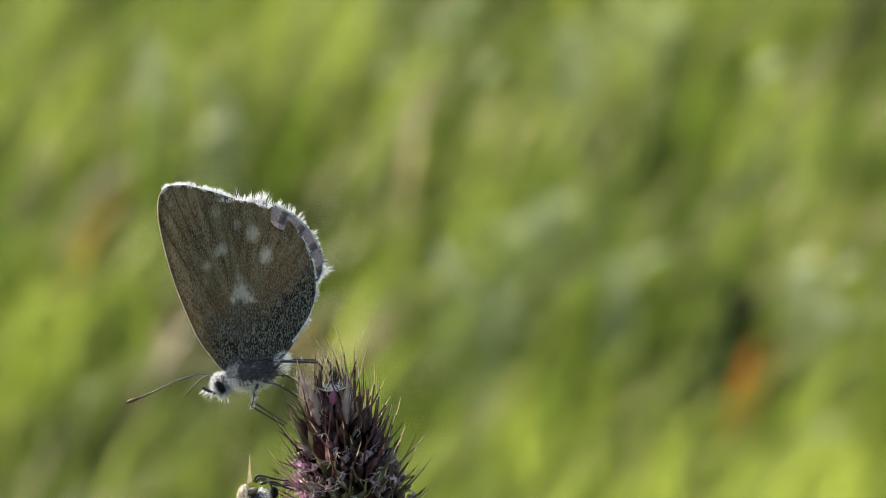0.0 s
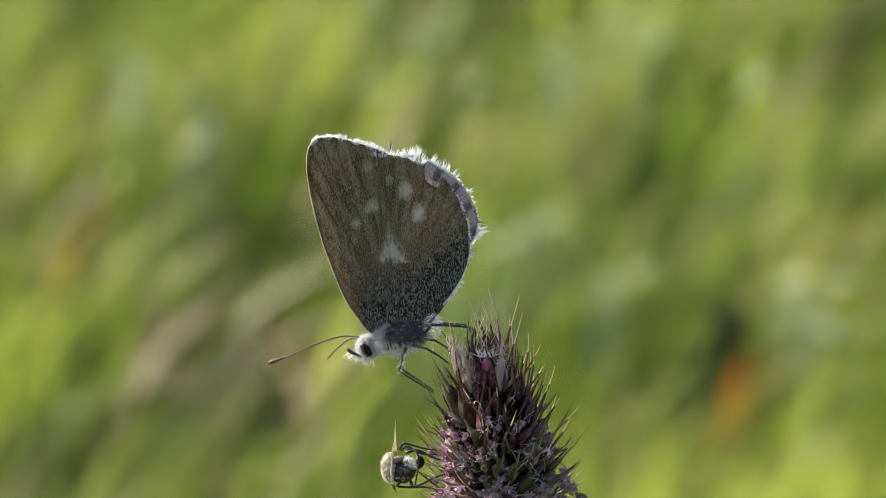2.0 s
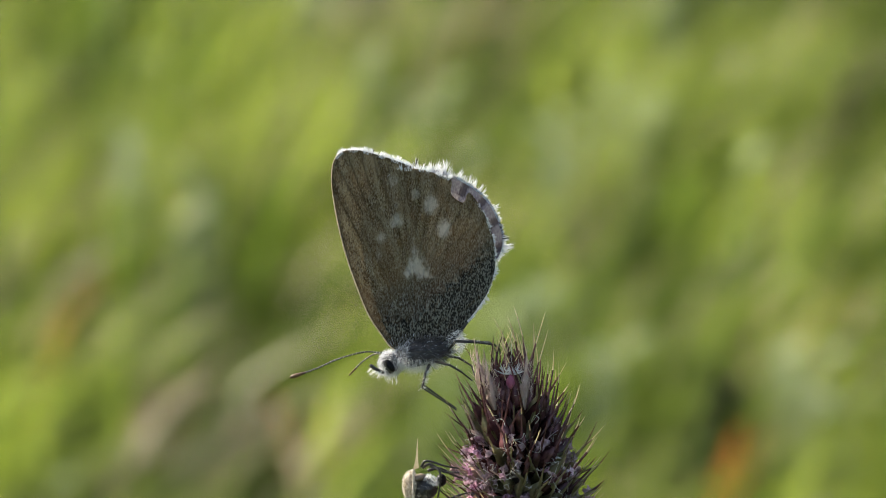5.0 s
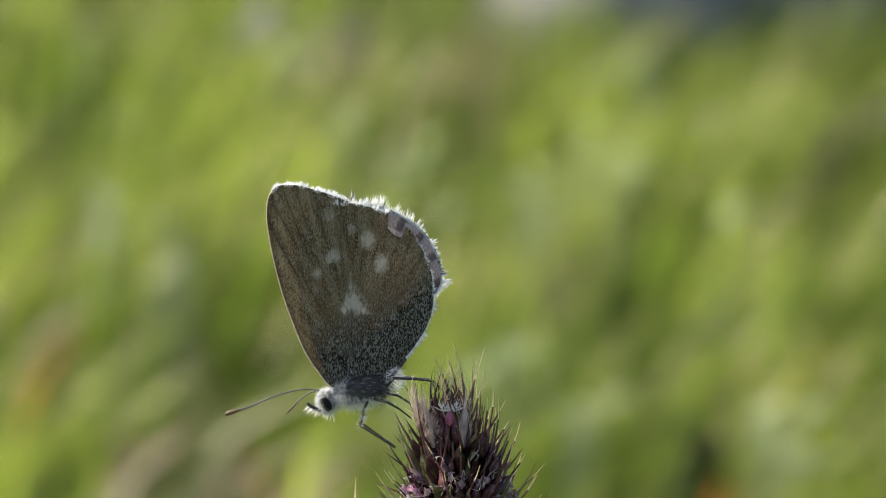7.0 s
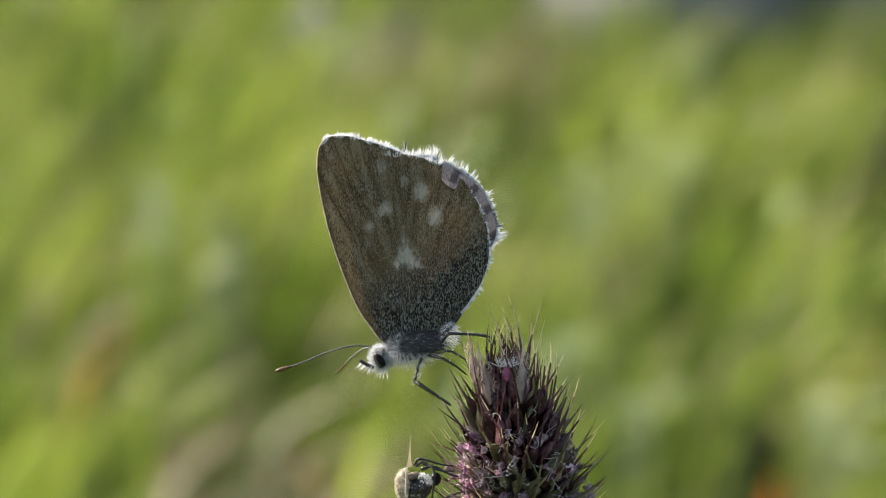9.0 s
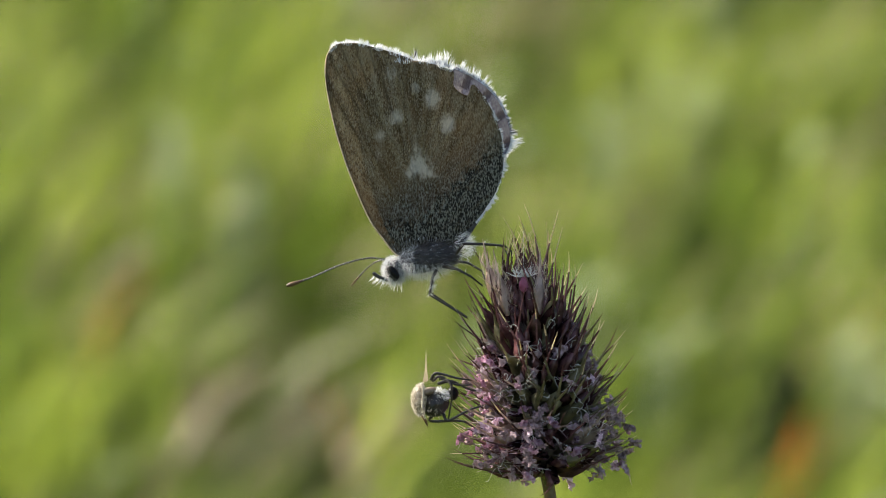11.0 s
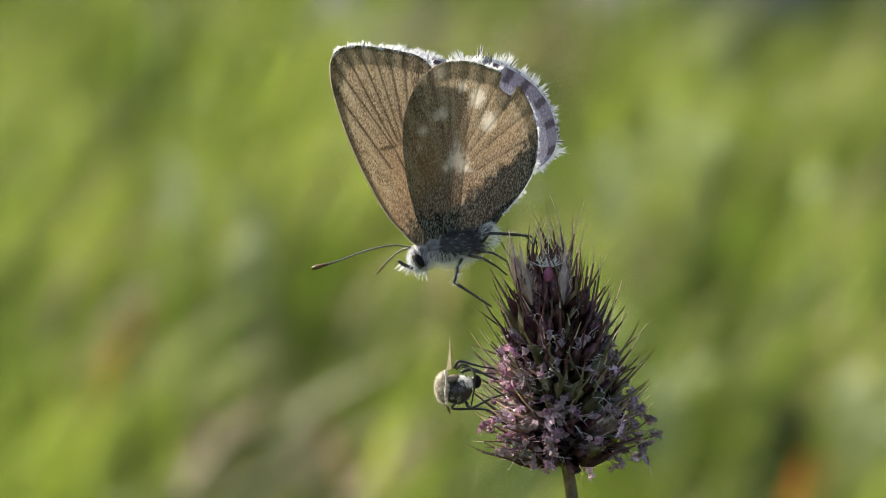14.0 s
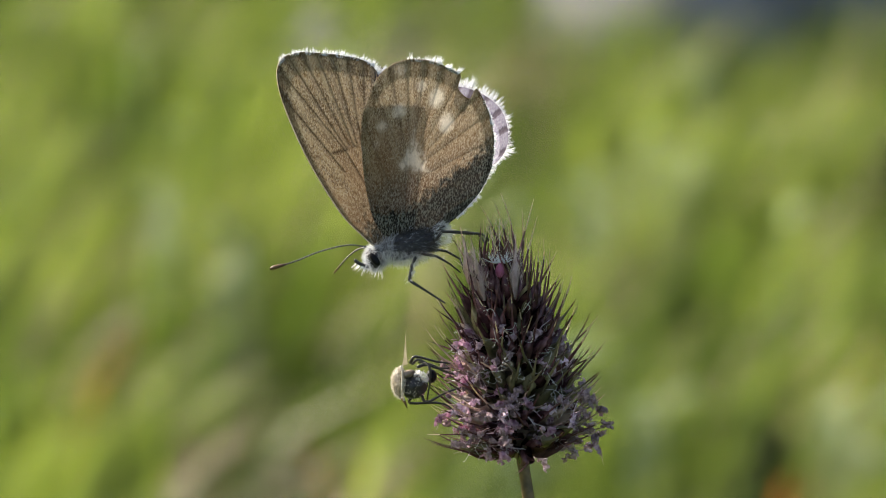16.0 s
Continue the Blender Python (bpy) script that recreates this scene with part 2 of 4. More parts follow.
# dark copy of the meadow blade that stands in for shaded grass
SHADED = surface("shaded_blade", (0.034, 0.068, 0.007), (0.088, 0.132, 0.017), 0.04, 0.6, 0.5, 0.15, True, 0, 0.15)
STRAW = surface("dry_blade", (0.36, 0.28, 0.16), (0.58, 0.50, 0.34), 0.02, 0.5, 0.4, 0.3, True, 0)
HERB = surface("silvery_herb_leaf", (0.26, 0.32, 0.15), (0.44, 0.49, 0.28), 0.01, 0.6, 0.4, 0.3, True, 0)
ROCK = surface("grey_rock", (0.09, 0.085, 0.095), (0.22, 0.21, 0.23), 0.02, 0.85)
BRIGHT = surface("bright_blade", (0.262, 0.350, 0.040), (0.425, 0.49, 0.094), 0.03, 0.6, 0.6, 0.15, True, 0, 0.25)
ORANGE = surface("withered_orange_leaf", (0.55, 0.24, 0.04), (0.78, 0.40, 0.10), 0.006, 0.5, 0.5, 0.2)
RUST = surface("rusty_blade", (0.34, 0.13, 0.03), (0.55, 0.26, 0.07), 0.02, 0.5, 0.45, 0.3, True, 0)
GAP_SHADE = surface("dark_gap_shade", (0.012, 0.020, 0.005), (0.035, 0.050, 0.014), 0.004, 0.95, shine=0.05)
SOIL = surface("mossy_soil", (0.022, 0.034, 0.007), (0.065, 0.085, 0.018), 0.03, 0.9, bump=0.8, shine=0.1)


# ---- mesh tools ----
def mesh_of(name, verts, faces, mats, index=None):
    me = bpy.data.meshes.new(name)
    me.from_pydata([tuple(v) for v in verts], [], faces)
    for m in mats if isinstance(mats, (list, tuple)) else [mats]:
        me.materials.append(m)
    if index:
        me.polygons.foreach_set("material_index", index)
    me.polygons.foreach_set("use_smooth", [True] * len(me.polygons))
    me.update()
    return me


class Shape:
    """Collects vertices and faces of one mesh."""

    def __init__(self):
        self.v, self.f, self.k = [], [], []

    def add(self, verts, faces, slot=0):
        o = len(self.v)
        self.v += [Vector(p) for p in verts]
        self.f += [tuple(i + o for i in q) for q in faces]
        self.k += [slot] * len(faces)
        return self

    def tube(self, path, radii, sides=7, slot=0, caps=True):
        pts = [Vector(p) for p in path]
        rings, up = [], Vector((0.31, 0.22, 0.93))
        for i, p in enumerate(pts):
            d = (pts[min(i + 1, len(pts) - 1)] - pts[max(i - 1, 0)]).normalized()
            if abs(d.dot(up)) > 0.95:
                up = Vector((0.9, 0.3, -0.2))
            a = d.cross(up).normalized()
            b = d.cross(a)
            rings.append([p + (a * math.cos(q) + b * math.sin(q)) * radii[i] for q in (j * math.tau / sides for j in range(sides))])
        faces = [(i * sides + j, i * sides + (j + 1) % sides, (i + 1) * sides + (j + 1) % sides, (i + 1) * sides + j)
                 for i in range(len(pts) - 1) for j in range(sides)]
        if caps:
            faces += [tuple(range(sides))[::-1], tuple((len(pts) - 1) * sides + j for j in range(sides))]
        return self.add([q for r in rings for q in r], faces, slot)

    def ball(self, centre, radii, turn=None, rows=12, cols=16, slot=0, rough=0.0):
        c, t = Vector(centre), turn or Matrix.Identity(3)
        verts, faces = [], []
        for i in range(rows + 1):
            a = math.pi * i / rows
            for j in range(cols):
                b = math.tau * j / cols
                d = Vector((math.sin(a) * math.cos(b), math.sin(a) * math.sin(b), math.cos(a)))
                k = 1 + rough * noise.noise(d * 2.3 + c * 700)
                verts.append(c + t @ Vector((d.x * radii[0] * k, d.y * radii[1] * k, d.z * radii[2] * k)))
        for i in range(rows):
            for j in range(cols):
                faces.append((i * cols + j, i * cols + (j + 1) % cols, (i + 1) * cols + (j + 1) % cols, (i + 1) * cols + j))
        return self.add(verts, faces, slot)

    def hair(self, root, way, length, width, droop=Vector((0, 0, 0)), slot=0, flat=None):
        """One flat, tapered, bent hair scale."""
        r, d = Vector(root), Vector(way).normalized()
        a = (d.cross(flat) if flat is not None else d.orthogonal()).normalized()
        if flat is None:
            a = Matrix.Rotation((r.x * 91e3 + r.y * 57e3 + r.z * 33e3) % 3.14, 3, d) @ a
        mid, tip = r + d * length * 0.55 + droop * length * 0.25, r + d * length + droop * length
        v = [r - a * width, r + a * width, mid + a * width * 0.8, mid - a * width * 0.8, tip]
        return self.add(v, [(0, 1, 2, 3), (3, 2, 4)], slot)

    def mesh(self, name, mats):
        return mesh_of(name, self.v, self.f, mats, self.k)


def part(name, data, parent, label="", m=None):
    ob = new(name, data)
    ob.parent = parent
    if m is not None:
        ob.matrix_basis = m
    return tagged(ob, label) if label else ob


def thing(name, m, label, category, group="", kind="", data=None):
    ob = new(name, data)
    ob.matrix_basis = m
    return tagged(ob, label, category, group, kind)


def mm(p, z=0.0):
    return Vector((p[0], p[1], p[2] if len(p) > 2 else z)) * MM


def bend(points, steps=6):
    """A smooth line through a few points."""
    p = [Vector(q) for q in points]
    p = [p[0] * 2 - p[1]] + p + [p[-1] * 2 - p[-2]]
    out = []
    for i in range(1, len(p) - 2):
        for s in range(steps):
            t = s / steps
            out.append(0.5 * (2 * p[i] + (p[i + 1] - p[i - 1]) * t + (2 * p[i - 1] - 5 * p[i] + 4 * p[i + 1] - p[i + 2]) * t * t
                              + (3 * p[i] - p[i - 1] - 3 * p[i + 1] + p[i + 2]) * t ** 3))
    return out + [p[-2]]


# ---- ground ----
def build_ground():
    rng = random.Random(3)
    s = Shape()
    ticks = [-400, -120, -40, -12, -4, -2] + [-1.2 + 0.08 * i for i in range(31)] + [2, 4, 12, 40, 120, 400]
    n = len(ticks)
    s.add([(x, y + 0.6, 0.012 * noise.noise((x * 4, y * 4, 0)) if abs(x) < 3 and abs(y) < 3 else 0) for y in ticks for x in ticks],
          [(j * n + i, j * n + i + 1, (j + 1) * n + i + 1, (j + 1) * n + i) for j in range(n - 1) for i in range(n - 1)])
    tagged(new("ground", s.mesh("ground", SOIL)), "mossy meadow soil under the turf", "ground", kind="structure")


def blades(rng, count, spread, height, width, lean, keep=lambda x, y: True):
    s = Shape()
    for _ in range(count):
        x, y = rng.uniform(*spread[0]), rng.uniform(*spread[1])
        if not keep(x, y):
            continue
        h, w, a = rng.uniform(*height), rng.uniform(*width), rng.uniform(0, math.tau)
        tip = Vector((lean[0] + rng.gauss(0, 0.35), lean[1] + rng.gauss(0, 0.3), 1)).normalized() * h
        k = Vector((math.cos(a), math.sin(a), 0)) * w / 2
        o = Vector((x, y, -0.012))
        m1, m2 = o + Vector((tip.x * 0.2, tip.y * 0.2, tip.z * 0.45)), o + Vector((tip.x * 0.55, tip.y * 0.55, tip.z * 0.8))
        s.add([o - k, o + k, m1 + k * 0.9, m1 - k * 0.9, m2 + k * 0.6, m2 - k * 0.6, o + tip],
              [(0, 1, 2, 3), (3, 2, 4, 5), (5, 4, 6)])
    return s


# patches of the turf: where they lie and how far they reach, in metres; the first set puts shade into the blades'
# colour, the second brightens it
SHADE_AT = ((0.005, 0.718, 0.014, 0.048), (-0.010, 0.777, 0.015, 0.028), (-0.042, 0.639, 0.009, 0.026), (0.069, 0.640, 0.008, 0.026), (0.077, 0.604, 0.005, 0.014), (-0.027, 0.650, 0.014, 0.028), (-0.010, 0.616, 0.014, 0.024), (-0.030, 0.738, 0.014, 0.026), (-0.022, 0.712, 0.020, 0.030), (-0.058, 0.728, 0.014, 0.022), (-0.004, 0.650, 0.013, 0.026),
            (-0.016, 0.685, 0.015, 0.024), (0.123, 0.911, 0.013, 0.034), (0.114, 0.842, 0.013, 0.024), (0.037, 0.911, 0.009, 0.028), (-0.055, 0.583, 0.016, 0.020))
BRIGHT_AT = ((-0.073, 0.639, 0.011, 0.036), (-0.070, 0.789, 0.016, 0.030), (0.028, 0.593, 0.014, 0.026), (0.048, 0.550, 0.020, 0.028), (0.085, 0.556, 0.026, 0.026), (0.104, 0.59, 0.012, 0.03), (-0.025, 0.861, 0.013, 0.034),
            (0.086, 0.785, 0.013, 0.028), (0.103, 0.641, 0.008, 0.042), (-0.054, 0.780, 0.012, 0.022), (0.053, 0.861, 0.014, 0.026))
BROWN_AT = ((-0.060, 0.716, 0.009, 0.022), (0.096, 0.693, 0.007, 0.024), (-0.002, 0.932, 0.014, 0.026), (0.032, 0.935, 0.007, 0.024), (0.122, 0.880, 0.008, 0.014), (0.050, 0.606, 0.004, 0.010),
            (-0.014, 0.629, 0.008, 0.018), (0.093, 0.814, 0.008, 0.020), (-0.037, 0.645, 0.005, 0.016))
# where bunches of pale leaves stand in for glints on the turf
GLINT_AT = ((-0.052, 0.761), (0.041, 0.773), (0.022, 0.649), (0.018, 0.611), (0.046, 0.629), (0.085, 0.611), (0.081, 0.622), (0.032, 0.665), (0.061, 0.809), (-0.002, 0.833), (0.056, 0.802), (0.052, 0.814),
           (0.068, 0.885), (0.038, 0.760), (0.009, 0.806), (-0.012, 0.895), (-0.038, 0.717), (-0.052, 0.760), (0.029, 0.667))


def within(patches, x, y):
    return max(math.exp(-((x - a) / rx) ** 2 - ((y - b) / ry) ** 2) for a, b, rx, ry in patches)


def build_turf():
    """A sward of blades toned in patches, the dark ones being shade put into the colour; each blade's kind goes by
    where its tip stands.
    """
    rng, pick = random.Random(11), random.Random(17)
    kinds = {k: Shape() for k in ("meadow", "shaded", "brighter", "straw", "rust")}

    def sow(x, y, lean):
        h, w, a = rng.uniform(0.042, 0.078) * (1 + 0.22 * noise.noise((x * 32, y * 16, 3))), rng.uniform(0.0013, 0.0030), rng.uniform(0, math.tau)
        tip = Vector((lean + rng.gauss(0, 0.26), -0.1 + rng.gauss(0, 0.28), 1)).normalized() * h
        u, v = x + tip.x * 0.8, y + tip.y * 0.8 + (tip.z * 0.9 - 0.05) * 3.08
        dark, vivid, sear = within(SHADE_AT, u, v), within(BRIGHT_AT, u, v), within(BROWN_AT, u, v)
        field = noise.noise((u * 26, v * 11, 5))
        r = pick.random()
        if r < max(0.0, 0.16 - 0.35 * field) + 0.85 * dark - 0.7 * vivid:
            kind, tip = "shaded", tip * (1 - 0.25 * dark)
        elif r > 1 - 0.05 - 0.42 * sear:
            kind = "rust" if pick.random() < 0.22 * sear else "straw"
        elif pick.random() < max(0.0, 0.10 + 0.3 * field) + 0.8 * vivid:
            kind = "brighter"
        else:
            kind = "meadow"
        k, o = Vector((math.cos(a), math.sin(a), 0)) * w / 2, Vector((x, y, -0.012))
        m1, m2 = o + Vector((tip.x * 0.2, tip.y * 0.2, tip.z * 0.45)), o + Vector((tip.x * 0.55, tip.y * 0.55, tip.z * 0.8))
        kinds[kind].add([o - k, o + k, m1 + k * 0.9, m1 - k * 0.9, m2 + k * 0.6, m2 - k * 0.6, o + tip], [(0, 1, 2, 3), (3, 2, 4, 5), (5, 4, 6)])

    for _ in range(60000):
        sow(rng.uniform(-0.22, 0.22), rng.uniform(0.28, 1.6), 0.52)
    wide = random.Random(12)
    near_sward = lambda x, y: abs(x) < 0.2 + 0.02 * noise.noise((x * 30, y * 30, 1)) and 0.3 < y < 1.57
    off = lambda x, y: math.hypot(x, y - 0.75) * (1 + 0.25 * noise.noise((x * 1.5, y * 1.5, 4)) + 0.12 * noise.noise((x * 6, y * 6, 8)))
    for far in (blades(wide, 62000, ((-1.2, 1.2), (-0.5, 2.0)), (0.035, 0.075), (0.003, 0.006), (0.40, -0.1), lambda x, y: off(x, y) < 1.0 and not near_sward(x, y)),
                blades(wide, 36000, ((-2.4, 2.4), (-1.6, 3.2)), (0.04, 0.09), (0.006, 0.011), (0.40, -0.1), lambda x, y: 0.85 < off(x, y) < 2.0),
                blades(wide, 30000, ((-5, 5), (-4.2, 5.8)), (0.05, 0.10), (0.010, 0.018), (0.40, -0.1), lambda x, y: 1.6 < off(x, y) < 3.2 + 1.6 * wide.random())):
        kinds["meadow"].add(far.v, far.f)
    # bleached stalks that lean across the sward
    for x, y, lean in ((-0.066, 0.640, 0.75), (-0.060, 0.655, 0.8), (-0.054, 0.66, 0.7), (-0.090, 0.720, 0.7), (0.030, 0.80, 0.6), (0.085, 0.66, 0.5), (-0.062, 0.632, 0.6)):
        c = blades(rng, 3, ((x - 0.004, x + 0.004), (y - 0.012, y + 0.012)), (0.065, 0.085), (0.0016, 0.0026), (lean, 0.0))
        kinds["straw"].add(c.v, c.f)
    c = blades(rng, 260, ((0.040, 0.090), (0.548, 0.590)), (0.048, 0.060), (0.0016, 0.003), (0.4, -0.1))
    kinds["brighter"].add(c.v, c.f)
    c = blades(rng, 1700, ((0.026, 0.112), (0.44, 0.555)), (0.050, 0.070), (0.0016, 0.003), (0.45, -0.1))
    kinds["brighter"].add(c.v, c.f)
    for key, name, mat, label in (("meadow", "meadow_grass", GRASS, "sunlit green meadow grass blades"), ("shaded", "dark_sedge", SHADED, "dark green blades standing in for shade in the turf"),
                                  ("brighter", "young_grass", BRIGHT, "bright yellow-green grass in the turf"), ("straw", "dry_grass", STRAW, "bleached dry straw blades among the turf"),
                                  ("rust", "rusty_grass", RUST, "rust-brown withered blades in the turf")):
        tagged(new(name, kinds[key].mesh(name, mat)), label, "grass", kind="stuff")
    h = Shape()
    spots = [(rng.uniform(-0.6, 0.6), rng.uniform(0.32, 2.0), rng.uniform(0.035, 0.06)) for _ in range(420)]
    spots += [(x + rng.gauss(0, 0.0022), y + rng.gauss(0, 0.004), 0.050 + rng.gauss(0, 0.0025)) for x, y in GLINT_AT for _ in range(5)]
    for x, y, z in spots:
        a, w, n = rng.uniform(0, math.tau), rng.uniform(0.002, 0.004), rng.uniform(0.004, 0.009)
        o = Vector((x, y, z))
        d1 = Vector((math.cos(a), math.sin(a), rng.uniform(-0.2, 0.8))).normalized()
        q = d1.cross(Vector((0, 0, 1))).normalized()
        lift = q.cross(d1) * w * 0.3
        h.add([o, o + d1 * n * 0.35 + q * w * 0.5 + lift, o + d1 * n * 0.35, o + d1 * n * 0.35 - q * w * 0.5 + lift,
               o + d1 * n * 0.75 + q * w * 0.4 + lift, o + d1 * n * 0.75, o + d1 * n * 0.75 - q * w * 0.4 + lift, o + d1 * n],
              [(0, 2, 1), (0, 3, 2), (1, 2, 5, 4), (2, 3, 6, 5), (4, 5, 7), (5, 6, 7)])
        h.tube([Vector((x, y, -0.01)), o], [0.0005, 0.0004], 4)
    tagged(new("silvery_herbs", h.mesh("silvery_herbs", HERB)), "silvery green herb leaves in the turf, bunched in place of glints", "herb", kind="stuff")


def build_withered_leaves():
    """A clump of broad withered leaves beside the gap in the turf."""
    rng = random.Random(4)
    clump = thing("withered_plant", Matrix.Translation((0.0625, 0.600, 0.0)), "orange-brown withered leaves standing in the turf", "plant")
    for k in range(3):
        s = Shape()
        x, lean, h, w = rng.uniform(-0.0025, 0.0025), rng.uniform(0.15, 0.25), rng.uniform(0.045, 0.051), rng.uniform(0.0009, 0.0014)
        v, f = [], []
        for i in range(9):
            t = i / 8
            c = Vector((x + lean * h * t * t, rng.uniform(-0.0005, 0.0005) + 0.006 * (k - 3) / 3, h * t))
            q = w * (0.35 + 0.65 * math.sin(math.pi * (0.12 + 0.85 * t)))
            v += [c + Vector((-q, -q * 0.4, 0)), c, c + Vector((q, -q * 0.4, 0)), c + Vector((0, 0.0004, 0))]
            if i:
                f += [(i * 4 - 4 + a, i * 4 - 4 + (a + 1) % 4, i * 4 + (a + 1) % 4, i * 4 + a) for a in range(4)]
        part("leaf", s.add(v, f).mesh("leaf", ORANGE), clump)


def build_rocks():
    for i, (x, y, r) in enumerate(((0.070, 0.985, 0.030), (0.105, 1.0, 0.032), (-0.017, 0.962, 0.019), (-0.15, 1.1, 0.02))):
        s = Shape()
        s.ball((0, 0, 0), (r * 1.4, r, r * 1.3), rows=14, cols=18, rough=0.4)
        ob = thing("rock", Matrix.Translation((x, y, r * 0.8)), "grey stone half sunk in the turf", "rock", "rocks in the meadow", data=s.mesh("rock", ROCK))
    # dark lump added where only shade lies between the blades
    s = Shape()
    s.ball((0, 0, 0), (0.0064, 0.009, 0.024), rows=14, cols=18, rough=0.4)
    thing("shade_lump", Matrix.Translation((0.0680, 0.634, 0.0225)), "dark lump standing in for the shade in a gap of the turf", "clod", data=s.mesh("shade_lump", GAP_SHADE))


build_ground()
build_turf()
build_rocks()
build_withered_leaves()


# ---- timothy plant ----
HEAD_FOOT = Vector((0.0074, -0.0038, 0.2684)) - ROOT
HEAD_WAY = Vector((-0.125, 0.16, 0.98)).normalized()
HEAD_LONG = 11.2 * MM


def glume(s, foot, way, out, length, width, awn, slot=0, awn_slot=0, bow=Vector(), split=0.62):
    """A keeled, boat-shaped husk that runs out into a stiff awn and bows upwards."""
    w = way.normalized()
    o = (out - w * out.dot(w)).normalized()
    q = w.cross(o)
    along = lambda t: foot + w * length * t + bow * t * t
    v, faces = [], []
    prof = [(0, 0.35), (0.25, 0.9), (0.55, 1.0), (0.82, 0.62), (1.0, 0.1)]
    for t, k in prof:
        c = along(t)
        v += [c - q * width * k * 0.5 - o * width * 0.1, c + o * width * 0.55 * k, c + q * width * k * 0.5 - o * width * 0.1, c + o * width * 0.3 * k]
    for i in range(len(prof) - 1):
        for j in range(4):
            faces.append((i * 4 + j, i * 4 + (j + 1) % 4, i * 4 + 4 + (j + 1) % 4, i * 4 + 4 + j))
    s.add(v, faces, slot)
    k = awn / length
    s.tube([along(0.85), along(1), along(1 + k * split)], [0.11 * MM, 0.075 * MM, 0.038 * MM], 5, slot, False)
    s.tube([along(1 + k * split), along(1 + k * 0.8), along(1 + k)], [0.038 * MM, 0.026 * MM, 0.010 * MM], 4, awn_slot, False)


def spikelet_mesh(rng, mats, awn=(1.3, 2.3), split=0.62):
    s = Shape()
    for side in (-1, 1):
        way = Vector((0.16 * side + rng.uniform(-0.08, 0.08), rng.uniform(-0.1, 0.1), 1))
        glume(s, Vector((0.12 * side, 0, 0)) * MM, way, Vector((side, 0.3, 0)), rng.uniform(2.0, 2.6) * MM, rng.uniform(0.8, 1.15) * MM, rng.uniform(*awn) * MM, 0, 1, Vector((0.06 * side, rng.uniform(0.40, 0.80), 0)) * MM, split)
        for k in range(4):
            t = 0.2 + 0.19 * k
            r = Vector((0.12 * side, 0, 0)) * MM + way.normalized() * 2.5 * MM * t + Vector((side * 0.4, 0, 0)) * MM
            s.hair(r, Vector((side, rng.uniform(-0.4, 0.4), 0.5)), 0.35 * MM, 0.012 * MM, slot=1)
    return s.mesh("spikelet", mats)


def anther_mesh(rng, mat):
    """Two split, crumpled pollen sacs crossed like an x on a thread."""
    s = Shape()
    for side in (-1, 1):
        lean, turn = rng.uniform(0.02, 0.22), rng.uniform(-0.9, 0.9)
        v, f = [], []
        for i in range(8):
            t = -1 + i / 3.5
            c = Vector((side * (0.06 + lean * abs(t) ** 1.4) + rng.gauss(0, 0.06), rng.gauss(0, 0.09), t * 0.5 + 0.5))
            w = (0.05 + 0.13 * math.sin(math.pi * (i + 0.6) / 8.2)) * rng.uniform(0.7, 1.4)
            a = turn + 0.5 * t + rng.gauss(0, 0.3)
            k = Vector((math.cos(a), math.sin(a), 0))
            d = Vector((-math.sin(a), math.cos(a), 0)) * w * rng.uniform(0.5, 1.2)
            v += [(c - k * w) * MM, (c + d) * MM, (c + k * w) * MM, (c - d * 0.3) * MM]
            if i:
                f += [(i * 4 - 4 + q, i * 4 - 4 + (q + 1) % 4, i * 4 + (q + 1) % 4, i * 4 + q) for q in range(4)]
        s.add(v, f)
    s.tube([Vector((0, 0, -0.9)) * MM, Vector((0.1, 0.07, -0.2)) * MM, Vector((0, 0, 0.5)) * MM], [0.02 * MM] * 3, 3)
    for k in range(3):
        s.hair(Vector((0, 0, 0.4)) * MM, (rng.gauss(0, 1), rng.gauss(0, 1), rng.gauss(0, 1)), rng.uniform(0.5, 0.9) * MM, 0.02 * MM)
    me = s.mesh("anther", mat)
    me.polygons.foreach_set("use_smooth", [False] * len(me.polygons))
    return me


